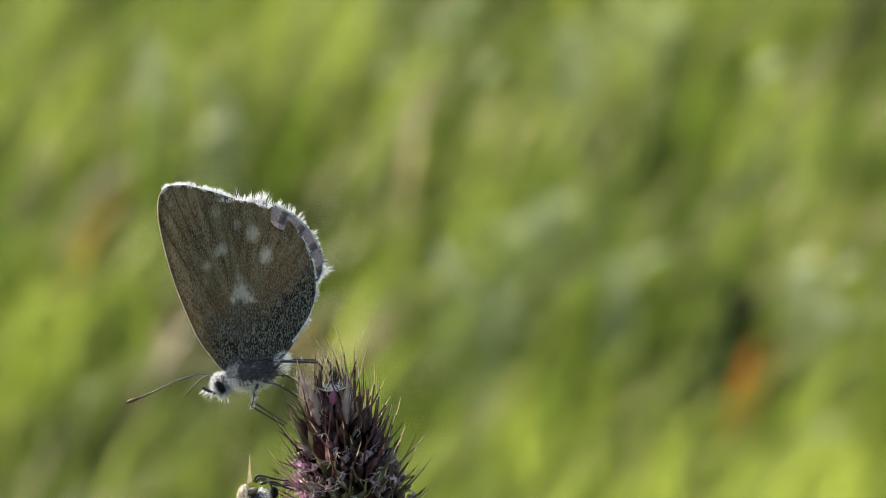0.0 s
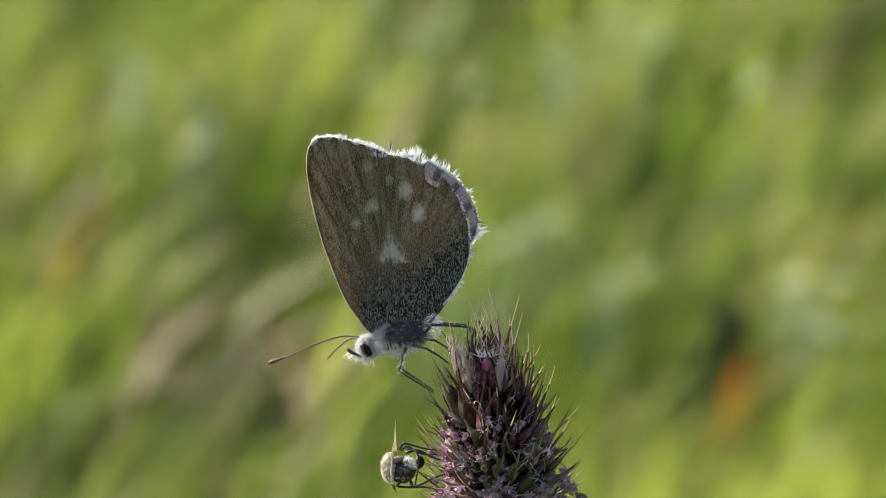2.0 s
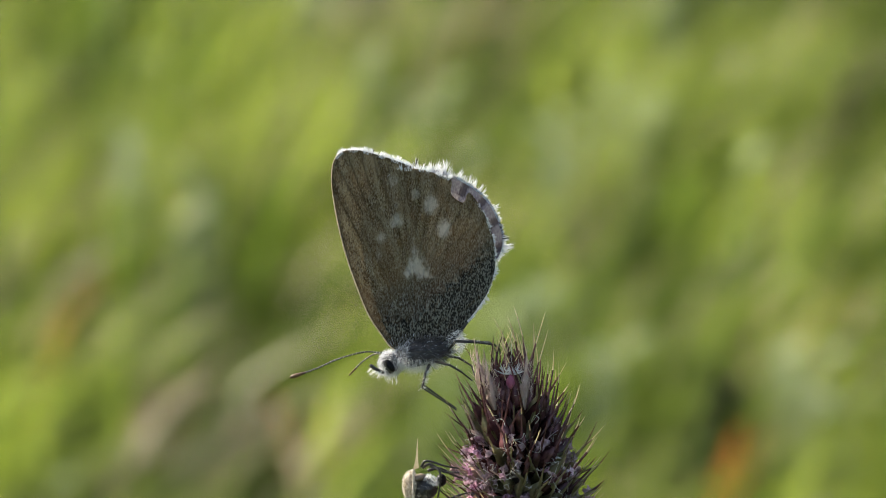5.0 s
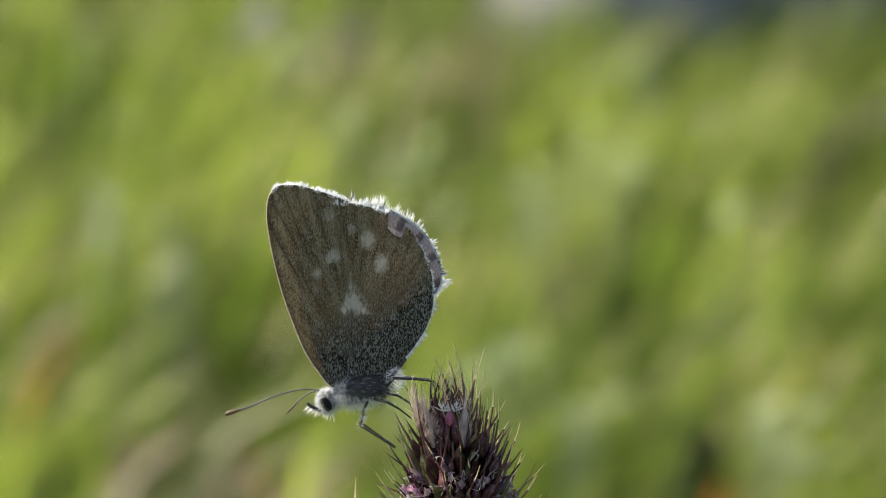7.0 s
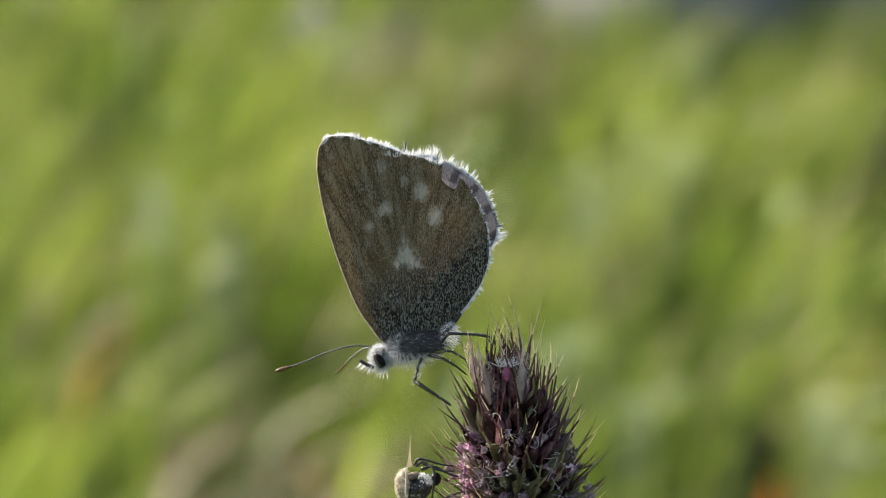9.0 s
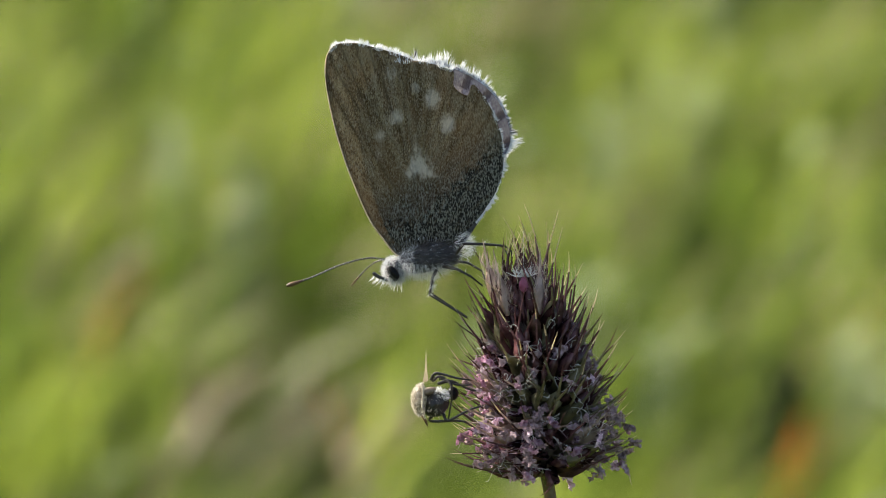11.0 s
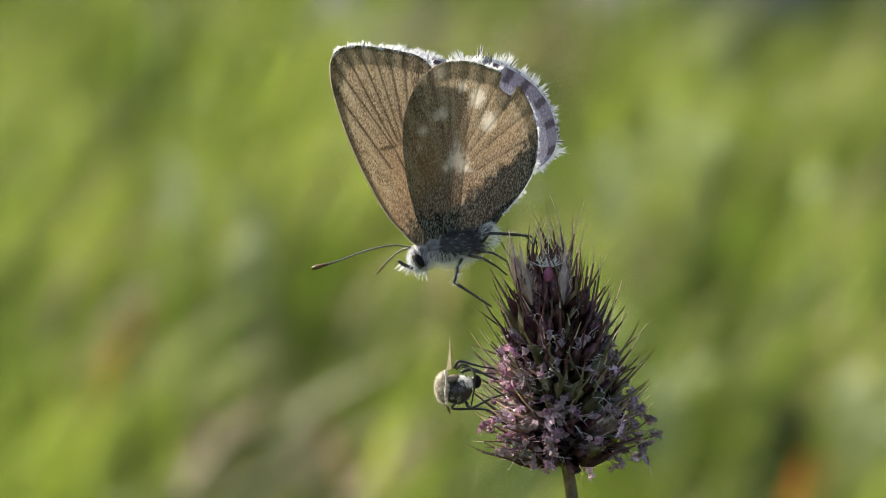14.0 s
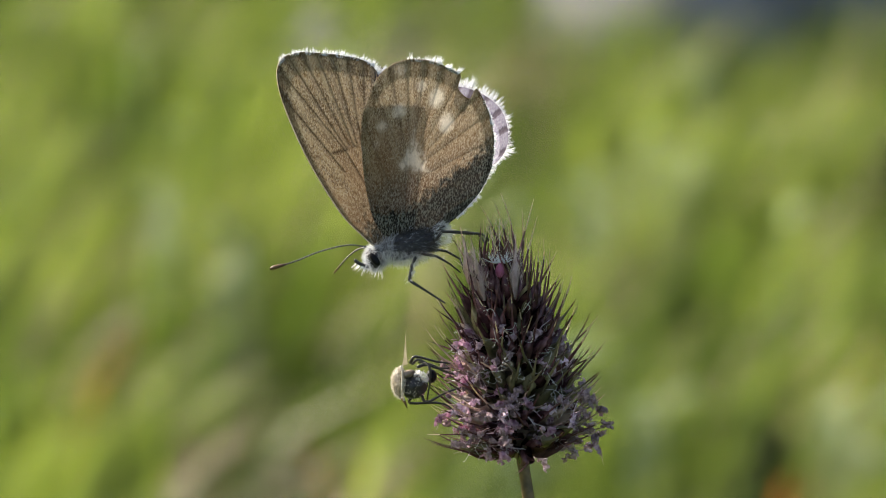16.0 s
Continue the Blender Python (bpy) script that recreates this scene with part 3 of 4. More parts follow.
def build_plant():
    rng = random.Random(21)
    plant = thing("timothy_plant", Matrix.Translation(ROOT), "purple-brown alpine timothy seed head on a thin stem", "plant")
    foot = HEAD_FOOT
    s = Shape()
    line = bend([(0, 0, -0.02), (0.001, 0.002, 0.09), (-0.008, 0.002, 0.195), foot + Vector((0.0032, 0, -0.014)), foot, foot + HEAD_WAY * 0.004], 10)
    s.tube(line, [(0.58 - 0.30 * i / len(line)) * MM for i in range(len(line))], 9)
    part("stem", s.mesh("stem", STEM), plant, "thin brown-green stem")
    s = Shape()
    s.tube([foot + HEAD_WAY * HEAD_LONG * t for t in (0, 0.2, 0.5, 0.8, 0.97)], [k * MM for k in (0.6, 1.5, 1.5, 1.2, 0.3)], 10)
    part("spike_core", s.mesh("spike_core", CORE), plant)
    x = HEAD_WAY.orthogonal().normalized()
    y = HEAD_WAY.cross(x)
    kinds = [spikelet_mesh(rng, mats) for mats in [(GLUME, GLUME)] * 6 + [(GLUME_GREEN, GLUME)] * 3 + [(GLUME, AWN_PALE)]]
    tops = [spikelet_mesh(rng, mats) for mats in [(GLUME, GLUME)] * 5 + [(GLUME_GREEN, GLUME), (GLUME, AWN_PALE), (GLUME, AWN_PALE)]]
    # pale husks for the sunward flank: its sunlight is put into their colour
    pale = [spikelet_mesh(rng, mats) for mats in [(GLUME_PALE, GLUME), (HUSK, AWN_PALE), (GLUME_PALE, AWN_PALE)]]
    crown = [spikelet_mesh(rng, mats, (1.4, 2.8), 0.45) for mats in ((GLUME, AWN_PALE), (GLUME, GLUME), (GLUME, AWN_PALE))]
    green = [spikelet_mesh(rng, mats) for mats in ((GLUME_GREEN, GLUME), (GLUME_GREEN, GLUME), (GLUME_PALE, GLUME))]
    # straw tips in which the glow of backlit awns is painted
    backlit = [spikelet_mesh(rng, (GLUME, AWN_PALE)) for _ in range(3)]
    count = 138
    for i in range(count):
        t = (i + 0.5) / count
        a = i * 2.39996 + rng.uniform(-0.2, 0.2)
        radial = x * math.cos(a) + y * math.sin(a)
        rise = radians(-8 + 76 * t ** 1.35 + rng.uniform(-9, 9))
        fat = (0.55 + 1.1 * min(1, t * 6)) * (1 - 0.75 * max(0, (t - 0.55) / 0.45) ** 1.5)
        p = foot + HEAD_WAY * HEAD_LONG * (0.03 + 0.86 * t) + radial * fat * 0.75 * MM
        way = (radial * math.cos(rise) + HEAD_WAY * math.sin(rise)).normalized()
        rising = (HEAD_WAY - way * HEAD_WAY.dot(way)).normalized()
        q = Matrix((rising.cross(way), rising, way)).transposed().to_4x4() @ Matrix.Rotation(rng.gauss(0, 0.5), 4, "Z")
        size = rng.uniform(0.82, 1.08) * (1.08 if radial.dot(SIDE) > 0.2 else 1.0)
        # the sunward flank draws more pale husks, as if lit
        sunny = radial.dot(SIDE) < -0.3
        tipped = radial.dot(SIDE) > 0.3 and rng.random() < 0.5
        me = rng.choice(green if t < 0.5 and not sunny and rng.random() < 0.6 else pale if sunny and t < 0.7 and rng.random() < 0.35 else crown if t > 0.84 else backlit if tipped else kinds if t < 0.6 else tops)
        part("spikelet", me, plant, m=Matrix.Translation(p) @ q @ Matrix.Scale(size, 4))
    vivid = [anther_mesh(rng, mat) for mat in (ANTHER, SAC, ANTHER, ANTHER_DRY, ANTHER, SAC)]
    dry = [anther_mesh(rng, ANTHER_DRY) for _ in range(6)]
    # bunches of anthers: bearing from the side of the head, height along it, how many, share of fresh bright ones; the
    # sunlit side's light is partly put into that share
    for lo, hi, t0, t1, count, brighter in ((130, 215, 0.08, 0.70, 70, 0.9), (92, 118, 0.02, 0.36, 22, 1.0), (-40, 35, 0.0, 0.82, 100, 0.3), (40, 140, 0.0, 0.72, 46, 0.4), (0, 360, -0.02, 0.12, 18, 0.3), (180, 320, 0.0, 0.6, 30, 0.4)):
        for i in range(count):
            t, a = rng.uniform(t0, t1), radians(rng.uniform(lo, hi))
            radial = SIDE * math.cos(a) + BACKWARD * math.sin(a)
            reach = rng.uniform(2.4, 4.2 if lo >= 45 else 4.9) * (1 - 0.45 * max(0, t - 0.3) / 0.5)
            p = foot + HEAD_WAY * HEAD_LONG * 0.9 * t + radial * reach * MM + HEAD_WAY * reach * 0.3 * t * MM
            m = Matrix.Translation(p) @ Euler((rng.uniform(0, 6), rng.uniform(0, 6), rng.uniform(0, 6))).to_matrix().to_4x4() @ Matrix.Scale(rng.uniform(0.5, 1.0), 4)
            part("anther", rng.choice(vivid if rng.random() < brighter else dry), plant, m=m)
    at = lambda p, z: SPOT + SIDE * p[0] * MM + UP * p[1] * MM + BACKWARD * z * MM - ROOT
    for a, z in (((5.22, -3.20), 3.0), ((4.64, -2.63), 2.7), ((6.95, -3.15), 2.9)):
        s = Shape()
        foot_at = at(a, z)
        way = UP * 1.0 + SIDE * (-0.22 if a[0] < 6 else 0.02) + BACKWARD * 0.05
        glume(s, foot_at, way, BACKWARD, 2.4 * MM, 0.7 * MM, 1.4 * MM)
        for k in range(120):
            s.hair(foot_at + way.normalized() * rng.uniform(0.6, 2.8) * MM + BACKWARD * 0.4 * MM + SIDE * rng.uniform(-0.4, 0.4) * MM, UP + SIDE * rng.uniform(-0.5, 0.5) + BACKWARD * 0.3, 0.5 * MM, 0.012 * MM)
        part("husk", s.mesh("husk", HUSK), plant, "pale straw-pink husk")
    s = Shape()
    c = at((6.10, -1.50), 3.1)
    s.ball(c, (0.24 * MM, 0.22 * MM, 0.42 * MM), rough=0.35)
    bud = part("floret", s.mesh("floret", PINK), plant, "small pink floret")
    s = Shape()
    for k in range(90):
        s.hair(c + UP * 0.45 * MM + SIDE * rng.uniform(-0.4, 0.4) * MM, UP * rng.uniform(0.2, 1) + SIDE * rng.gauss(0, 0.8) + BACKWARD * rng.gauss(0, 0.5), rng.uniform(0.4, 1.0) * MM, 0.028 * MM)
    s.hair(c + UP * 0.6 * MM, UP, 3.0 * MM, 0.012 * MM)
    part("stigma", s.mesh("stigma", WHITE_HAIR), bud, "white feathery stigma")
    for k in range(52):
        a = rng.uniform(-2.7, -0.3)
        t = rng.uniform(0.03, 0.78)
        o = foot + HEAD_WAY * HEAD_LONG * t + (SIDE * math.cos(a) - BACKWARD * math.sin(a)) * rng.uniform(2.6, 3.6) * MM
        line = [o]
        for q in range(5):
            line.append(line[-1] + Vector((rng.gauss(0, 0.25), rng.gauss(0, 0.2), rng.gauss(-0.05, 0.3))) * MM)
        part("filament", Shape().tube(bend(line, 3), [0.012 * MM] * 16, 4).mesh("filament", PALE_RING), plant, "withered pale thread")
    return plant


PLANT = build_plant()


# ---- butterfly ----
HINGE = mm((0.67, 0.51))
FORE = [(0.51, -0.16), (-0.89, 0.16), (-1.78, 1.18), (-2.48, 2.19), (-3.12, 3.59), (-3.83, 5.44), (-4.38, 7.28), (-4.78, 9.10), (-4.93, 10.50), (-4.80, 11.42), (-4.35, 11.98), (-3.37, 12.09), (-2.19, 11.84), (-0.83, 11.44), (0.10, 11.05), (0.72, 10.45), (1.02, 9.45), (1.11, 6.71), (1.08, 3.85), (1.08, 0.51)]
HIND = [(-0.60, 0.41), (-1.40, 1.37), (-2.23, 3.37), (-2.80, 5.44), (-3.05, 7.19), (-2.86, 8.78), (-2.32, 10.08), (-1.27, 10.88), (0.19, 11.07), (1.60, 10.72), (2.28, 10.42), (2.30, 9.62), (3.02, 9.12), (3.38, 9.72), (4.15, 8.75), (4.76, 7.45), (5.06, 5.85), (4.85, 4.25), (4.02, 2.70), (3.00, 1.50), (2.40, 0.95), (1.65, 0.29)]
TEAR = (9.7, 13.2)  # the torn notch lies between these points of the margin
HIND_FOLDED = [(-0.60, 0.41), (-1.40, 1.37), (-2.23, 3.37), (-2.80, 5.44), (-3.05, 7.19), (-2.86, 8.78), (-2.32, 10.08), (-1.27, 10.88), (0.19, 11.07), (1.84, 10.75), (3.35, 9.98), (4.40, 8.80), (4.97, 7.35), (4.72, 6.20), (3.70, 4.90), (2.80, 3.53), (2.05, 2.00), (1.65, 1.05), (1.40, 0.29)]
HIND_SPOTS = [((-0.96, 7.89), 0.40, 0.42, 0.9), ((-1.82, 6.90), 0.36, 0.38, 0.75), ((1.10, 8.92), 0.40, 0.55, 1.0), ((0.09, 9.51), 0.36, 0.38, 0.7), ((1.92, 7.52), 0.42, 0.55, 1.0), ((-1.26, 10.3), 0.5, 0.45, 0.55), ((-1.97, 5.75), 0.26, 0.5, 0.5)]
DISC_SPOT = ((0.16, 6.35), (-0.38, 4.62), (1.22, 4.55))  # a pale wedge in the middle of the hindwing


FORE_RIBS = [((0.19, 0.83), (-1.78, 6.14)), ((0.51, 0.83), (-0.51, 6.20)), ((-1.78, 6.14), (-0.51, 6.20)), ((-1.97, 4.80), (-4.96, 10.05)), ((-1.78, 6.07), (-4.71, 11.32)), ((-1.72, 6.23), (-4.13, 12.05)), ((-1.46, 6.27), (-3.31, 12.09)), ((-1.24, 6.30), (-2.45, 11.89)), ((-1.02, 6.30), (-1.56, 11.58)), ((-0.76, 6.27), (-0.70, 11.26)), ((-0.51, 6.20), (0.16, 10.97)), ((-0.35, 4.96), (0.83, 10.56)), ((0.06, 3.05), (1.11, 8.78))]
HIND_RIBS = [((0.51, 0.83), (-0.06, 4.96)), ((0.99, 0.83), (0.76, 4.96)), ((-0.45, 2.89), (-3.05, 7.19)), ((-0.06, 4.80), (-2.77, 9.10)), ((-0.03, 5.12), (-1.97, 10.43)), ((0.06, 5.60), (-1.02, 10.97)), ((0.25, 5.82), (0.06, 11.07)), ((0.48, 5.82), (1.21, 10.88)), ((0.64, 5.69), (2.35, 10.43)), ((0.76, 5.37), (3.50, 9.57)), ((0.80, 4.96), (4.36, 8.43)), ((0.89, 4.17), (4.93, 6.97)), ((0.99, 3.21), (5.06, 5.28)), ((1.08, 2.10), (4.48, 3.59))]
DUST_FROM, DUST_WAY = Vector((-1.40, 3.91)), Vector((0.50, -0.865))  # the dusky root lies beyond this slanting line


def to_rib(q, a, b):
    """How far the point q lies from the rib from a to b, in millimetres."""
    ax, ay, bx, by = a[0], a[1], b[0], b[1]
    dx, dy = bx - ax, by - ay
    t = max(0.0, min(1.0, ((q.x - ax) * dx + (q.y - ay) * dy) / (dx * dx + dy * dy)))
    return math.hypot(q.x - ax - t * dx, q.y - ay - t * dy)


def inside(q, corners):
    """How deep the point q lies inside a triangle, in millimetres; below nought outside."""
    deep = 9.0
    for a, b in zip(corners, corners[1:] + corners[:1]):
        dx, dy = b[0] - a[0], b[1] - a[1]
        deep = min(deep, (dx * (q.y - a[1]) - dy * (q.x - a[0])) / math.hypot(dx, dy))
    return deep


def wing_mesh(name, outline, side, hind):
    """A fan of thin skin from the hinge to the margin: the underside outward, the silvery upperside inward, with raised ribs."""
    edge = bend([mm(p) - HINGE for p in outline], 18)
    rows, cols = 90, len(edge)
    ribs = HIND_RIBS if hind else FORE_RIBS
    flat, masks, rim, fan, thin, heights = [], [], [], [], [], []
    for i in range(rows + 1):
        t = (i / rows) ** 0.8
        for j, e in enumerate(edge):
            p = e * t
            q = (p + HINGE) / MM
            r = p.length / MM
            near = min(to_rib(q, *k) for k in ribs)
            rib = max(0.0, 1 - near / 0.085)
            vein = max(0.0, 1 - near / 0.11)
            fold = max(0.0, 1 - near / 0.3)
            spot = 0.0
            if hind:
                for c, a, b, k in HIND_SPOTS:
                    spot = max(spot, k - ((q.x - c[0]) / a) ** 2 * 0.5 - ((q.y - c[1]) / b) ** 2 * 0.5)
                spot = max(spot, 0.55 + 2.0 * inside(q, DISC_SPOT) + 0.45 * noise.noise((q.x * 2.6, q.y * 2.0, 1)) + 0.3 * noise.noise((q.x * 7, q.y * 5, 2)))
                dust = max(0.27, min(1.0, 0.45 + (Vector(q.xy) - DUST_FROM).dot(DUST_WAY) / 3.2))
                dark = max(0, (t - 0.975) / 0.025) * 0.9 if cols * 0.45 < j < cols * 0.85 else 0
                rib *= 0.45
            else:
                dust = max(0.0, min(0.8, (4.8 - r) / 4.0))
                bar = max(0, 1.6 - to_rib(q, (-2.42, 6.01), (-1.65, 6.07)) / 0.11)
                dark = max(0, (t - 0.972) / 0.028 if j > cols * 0.49 else min(0.75, (t - 0.88) / 0.12), bar, 1 - j / 9.0)
                rib *= 0.95
            flat.append(p)
            heights.append(0.06 * MM * math.sin(math.pi * t) * (0.5 + 0.5 * math.sin(j / cols * 3)) + 0.045 * MM * fold * min(1, t * 2))
            # fourth mask: body shade painted on the hindwing, dust on the forewing
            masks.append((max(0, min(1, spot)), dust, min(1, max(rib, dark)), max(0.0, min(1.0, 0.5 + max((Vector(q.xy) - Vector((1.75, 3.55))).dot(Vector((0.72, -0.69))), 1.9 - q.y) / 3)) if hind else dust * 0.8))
            thin.append(0.0 if hind or q.y > 10.4 else max(0.0, min(1.0, 1 - (1.12 - q.x) / 0.75)) * min(1.0, max(0.0, (q.y - 1.5) / 2)))
            gap = 0.68 if near > 0.22 else 1.0
            rim.append(max(vein * (0.4 + 0.5 * max(0.0, (t - 0.7) / 0.3)), max(0.0, min(1.0, (t - 0.89) / 0.02)) * gap))
            fan.append((math.atan2(p.y, p.x) * 9, r * 0.16, 0.0))
    verts = [(p.x, p.y, side * (h + (0.02 * MM if layer == 0 else -0.01 * MM))) for layer in (0, 1) for p, h in zip(flat, heights)]
    n = (rows + 1) * cols
    faces, slots = [], []
    for layer in (0, 1):
        for i in range(rows):
            for j in range(cols - 1):
                a = layer * n + i * cols + j
                q = (a, a + 1, a + cols + 1, a + cols)
                faces.append(q if (layer == 0) == (side < 0) else q[::-1])
                slots.append(layer)
    me = mesh_of(name, verts, faces, (UNDER, UPPER), slots)
    at = me.color_attributes.new("pigment_shade", "FLOAT_COLOR", "POINT")
    at.data.foreach_set("color", [c for k in masks * 2 for c in k])
    at = me.attributes.new("edge", "FLOAT", "POINT")
    at.data.foreach_set("value", rim * 2)
    at = me.attributes.new("thin", "FLOAT", "POINT")
    at.data.foreach_set("value", thin * 2)
    at = me.attributes.new("fan", "FLOAT_VECTOR", "POINT")
    at.data.foreach_set("vector", [c for k in fan * 2 for c in k])
    return me, edge


def fringe_mesh(rng, edge, lo, hi, length, ragged, checks, fade=1.0, tear=None):
    """White hair scales in uneven tufts along the margin, with dark ones at the ends of the ribs; fade shortens them towards the body."""
    s = Shape()
    a, b = int(len(edge) * lo), int(len(edge) * hi)
    for j in range(a, b):
        if tear and tear[0] < j / 18 < tear[1]:
            continue
        short = (1.0 if j < len(edge) * 0.56 else fade) * min(1, 0.15 + (j - a) / 16)
        d = (edge[min(j + 2, len(edge) - 1)] - edge[j - 2]).normalized()
        out = Vector((-d.y, d.x, 0))
        comb = noise.noise(edge[j] * 2600) * 0.5
        for k in range(9):
            p = edge[j].lerp(edge[min(j + 1, len(edge) - 1)], k / 9)
            dark = checks and noise.noise(p * 900 + Vector((7, 0, 0))) > 0.3
            tuft = 0.55 + max(-0.25, noise.noise(p * 1500) + 0.9 * noise.noise(p * 5200)) * ragged + rng.uniform(-0.35, 0.35)
            if tuft < 0.2 and rng.random() < 0.5:
                continue
            way = out + d * (comb + 0.5 * noise.noise(p * 7000) + rng.gauss(0, 0.16)) + Vector((0, 0, rng.uniform(-0.3, 0.3)))
            flat = Vector((rng.gauss(0, 0.4), rng.gauss(0, 0.4), 1))
            s.hair(p * 0.985 + Vector((0, 0, rng.uniform(-0.03, 0.03) * MM)), way, length * max(0.2, tuft) * short * MM, rng.uniform(0.013, 0.026) * MM, flat=flat, slot=1 if dark and rng.random() < 0.5 else 0)
    return s.mesh("fringe", (WHITE_HAIR, DARK_HAIR))


def fur(s, rng, centre, radii, turn, count, length, width, way, lift=0.7, keep=None, slot=0):
    for _ in range(count):
        d = Vector((rng.gauss(0, 1), rng.gauss(0, 1), rng.gauss(0, 1))).normalized()
        p = Vector(centre) + turn @ Vector((d.x * radii[0], d.y * radii[1], d.z * radii[2]))
        if keep and not keep(p):
            continue
        w = (turn @ d) * lift + Vector(way) * (1 - lift) + Vector((rng.gauss(0, 0.2), rng.gauss(0, 0.2), rng.gauss(0, 0.2)))
        s.hair(p, w, length * rng.uniform(0.6, 1.2) * MM, width * MM, Vector((rng.gauss(0, 0.1), rng.gauss(0, 0.1) - 0.1, 0)), slot)


FEELERS = []


def build_butterfly():
    rng = random.Random(5)
    fly = thing("butterfly", Matrix.Translation(SPOT) @ AIM, "grey-brown alpine blue butterfly with white-fringed wings, perched", "butterfly")
    tilt = Matrix.Rotation(radians(12), 3, "Z")
    belly = Matrix.Rotation(radians(42), 3, "Z")
    s = Shape()
    s.ball(mm((0.76, 0.03)), (1.7 * MM, 0.85 * MM, 0.85 * MM), tilt, rough=0.1)
    thorax = part("thorax", s.mesh("thorax", BODY_DARK), fly, "dark breast under grey-white fur")
    s = Shape()
    c, r = mm((0.76, 0.03)), (1.7 * MM, 0.87 * MM, 0.87 * MM)
    fur(s, rng, c, r, tilt, 4200, 0.50, 0.007, (0.35, -0.7, 0.1), 0.5, lambda p: p.y < c.y - 0.3 * MM)
    part("belly_fur", s.mesh("belly_fur", WHITE_HAIR), thorax, "white fur on the underside")
    s = Shape()
    fur(s, rng, c, r, tilt, 4200, 0.46, 0.008, (0.8, 0.4, 0.1), 0.35, lambda p: p.x < c.x - 0.75 * MM and p.y > c.y - 0.5 * MM)
    part("collar_fur", s.mesh("collar_fur", GREY_HAIR), thorax, "blue-grey fur on the shoulders")
    s = Shape()
    fur(s, rng, c, r, tilt, 1900, 0.5, 0.015, (0.9, 0.0, 0.1), 0.35, lambda p: p.x > c.x - 0.9 * MM and p.y > c.y - 0.45 * MM)
    fur(s, rng, c, r, tilt, 220, 0.45, 0.009, (0.8, -0.1, 0.2), 0.4, lambda p: p.x > c.x - 0.6 * MM and p.z > 0, slot=1)
    part("flank_fur", s.mesh("flank_fur", (DARK_HAIR, GREY_HAIR)), thorax, "dark grey hair on the flank")
    for mat, count, label in ((DARK_HAIR, 700, "dusky hair over the wing roots"), (GREY_HAIR, 260, "blue-grey hair over the wing roots")):
        s = Shape()
        fur(s, rng, mm((0.51, 0.67)), (1.75 * MM, 0.5 * MM, 0.5 * MM), Matrix.Rotation(radians(4), 3, "Z"), count, 0.28, 0.012, (0.2, 0.9, 0.1), 0.2, lambda p: p.z > 0)
        part("root_fur", s.mesh("root_fur", mat), thorax, label)
    s = Shape()
    fur(s, rng, mm((2.67, 0.73)), (0.5 * MM, 0.6 * MM, 0.6 * MM), tilt, 600, 0.5, 0.010, (0.9, 0.0, 0), 0.4)
    part("hip_fur", s.mesh("hip_fur", WHITE_HAIR), thorax, "white tuft behind the hindwing root")
    s = Shape()
    line = bend([mm((1.72, 0.54)), mm((2.42, 1.56)), mm((3.12, 2.64)), mm((3.69, 3.53))], 6)
    s.tube(line, [MM * k for k in np.interp(np.linspace(0, 1, len(line)), [0, 0.25, 0.6, 0.9, 1], [0.7, 0.8, 0.8, 0.6, 0.2])], 16)
    s.v = [Vector((p.x, p.y, p.z * 0.2 - 0.2 * MM)) for p in s.v]
    part("abdomen", s.mesh("abdomen", BODY_DARK), fly, "dark abdomen hidden between the hindwings")
    # head
    s = Shape()
    hc = mm((-1.08, -0.67))
    s.ball(hc, (0.58 * MM, 0.66 * MM, 0.62 * MM), rough=0.08)
    head = part("head", s.mesh("head", BODY_DARK), fly, "small furry head")
    for side in (1, -1):
        s = Shape()
        s.ball(mm((-1.11, -0.80), 0.74 * side), (0.22 * MM, 0.45 * MM, 0.22 * MM), Matrix.Rotation(radians(36), 3, "Z"))
        part("eye", s.mesh("eye", EYE), head, "glossy black eye")
        s = Shape()
        s.tube(bend([mm((-1.46, -1.24), 0.3 * side), mm((-1.97, -1.05), 0.34 * side), mm((-2.32, -0.80), 0.34 * side)], 4), [0.11 * MM] * 8 + [0.04 * MM], 6)
        for k in range(24):
            p = mm((-1.46, -1.24), 0.3 * side).lerp(mm((-2.16, -0.92), 0.34 * side), rng.random())
            s.hair(p, (rng.uniform(-1, 0.1), rng.uniform(-1, -0.1), rng.uniform(-0.4, 0.4)), rng.uniform(0.25, 0.5) * MM, 0.012 * MM, slot=1)
        for k in range(26):
            t = rng.random()
            p = mm((-2.23, -0.92), 0.36 * side).lerp(mm((-0.64, -1.46), 0.5 * side), t)
            s.hair(p, (-0.9 + 1.0 * t + rng.gauss(0, 0.15), -0.6 - 0.5 * t, rng.gauss(0, 0.25)), rng.uniform(0.35, 0.75) * MM, 0.02 * MM, slot=1)
        part("palp", s.mesh("palp", (CHITIN, WHITE_HAIR)), head, "bristly palp")
    s = Shape()
    fur(s, rng, hc, (0.58 * MM, 0.66 * MM, 0.62 * MM), Matrix.Identity(3), 3200, 0.30, 0.007, (-0.2, -0.6, 0), 0.7,
        lambda p: abs((p.xy - mm((-1.18, -0.86)).xy).dot(Vector((0.85, 0.53)))) > 0.15 * MM or (p.xy - mm((-1.18, -0.86)).xy).length > 0.42 * MM or p.z < 0.1 * MM)
    s.k = [1 if rng.random() < 0.45 else 0 for _ in s.k]
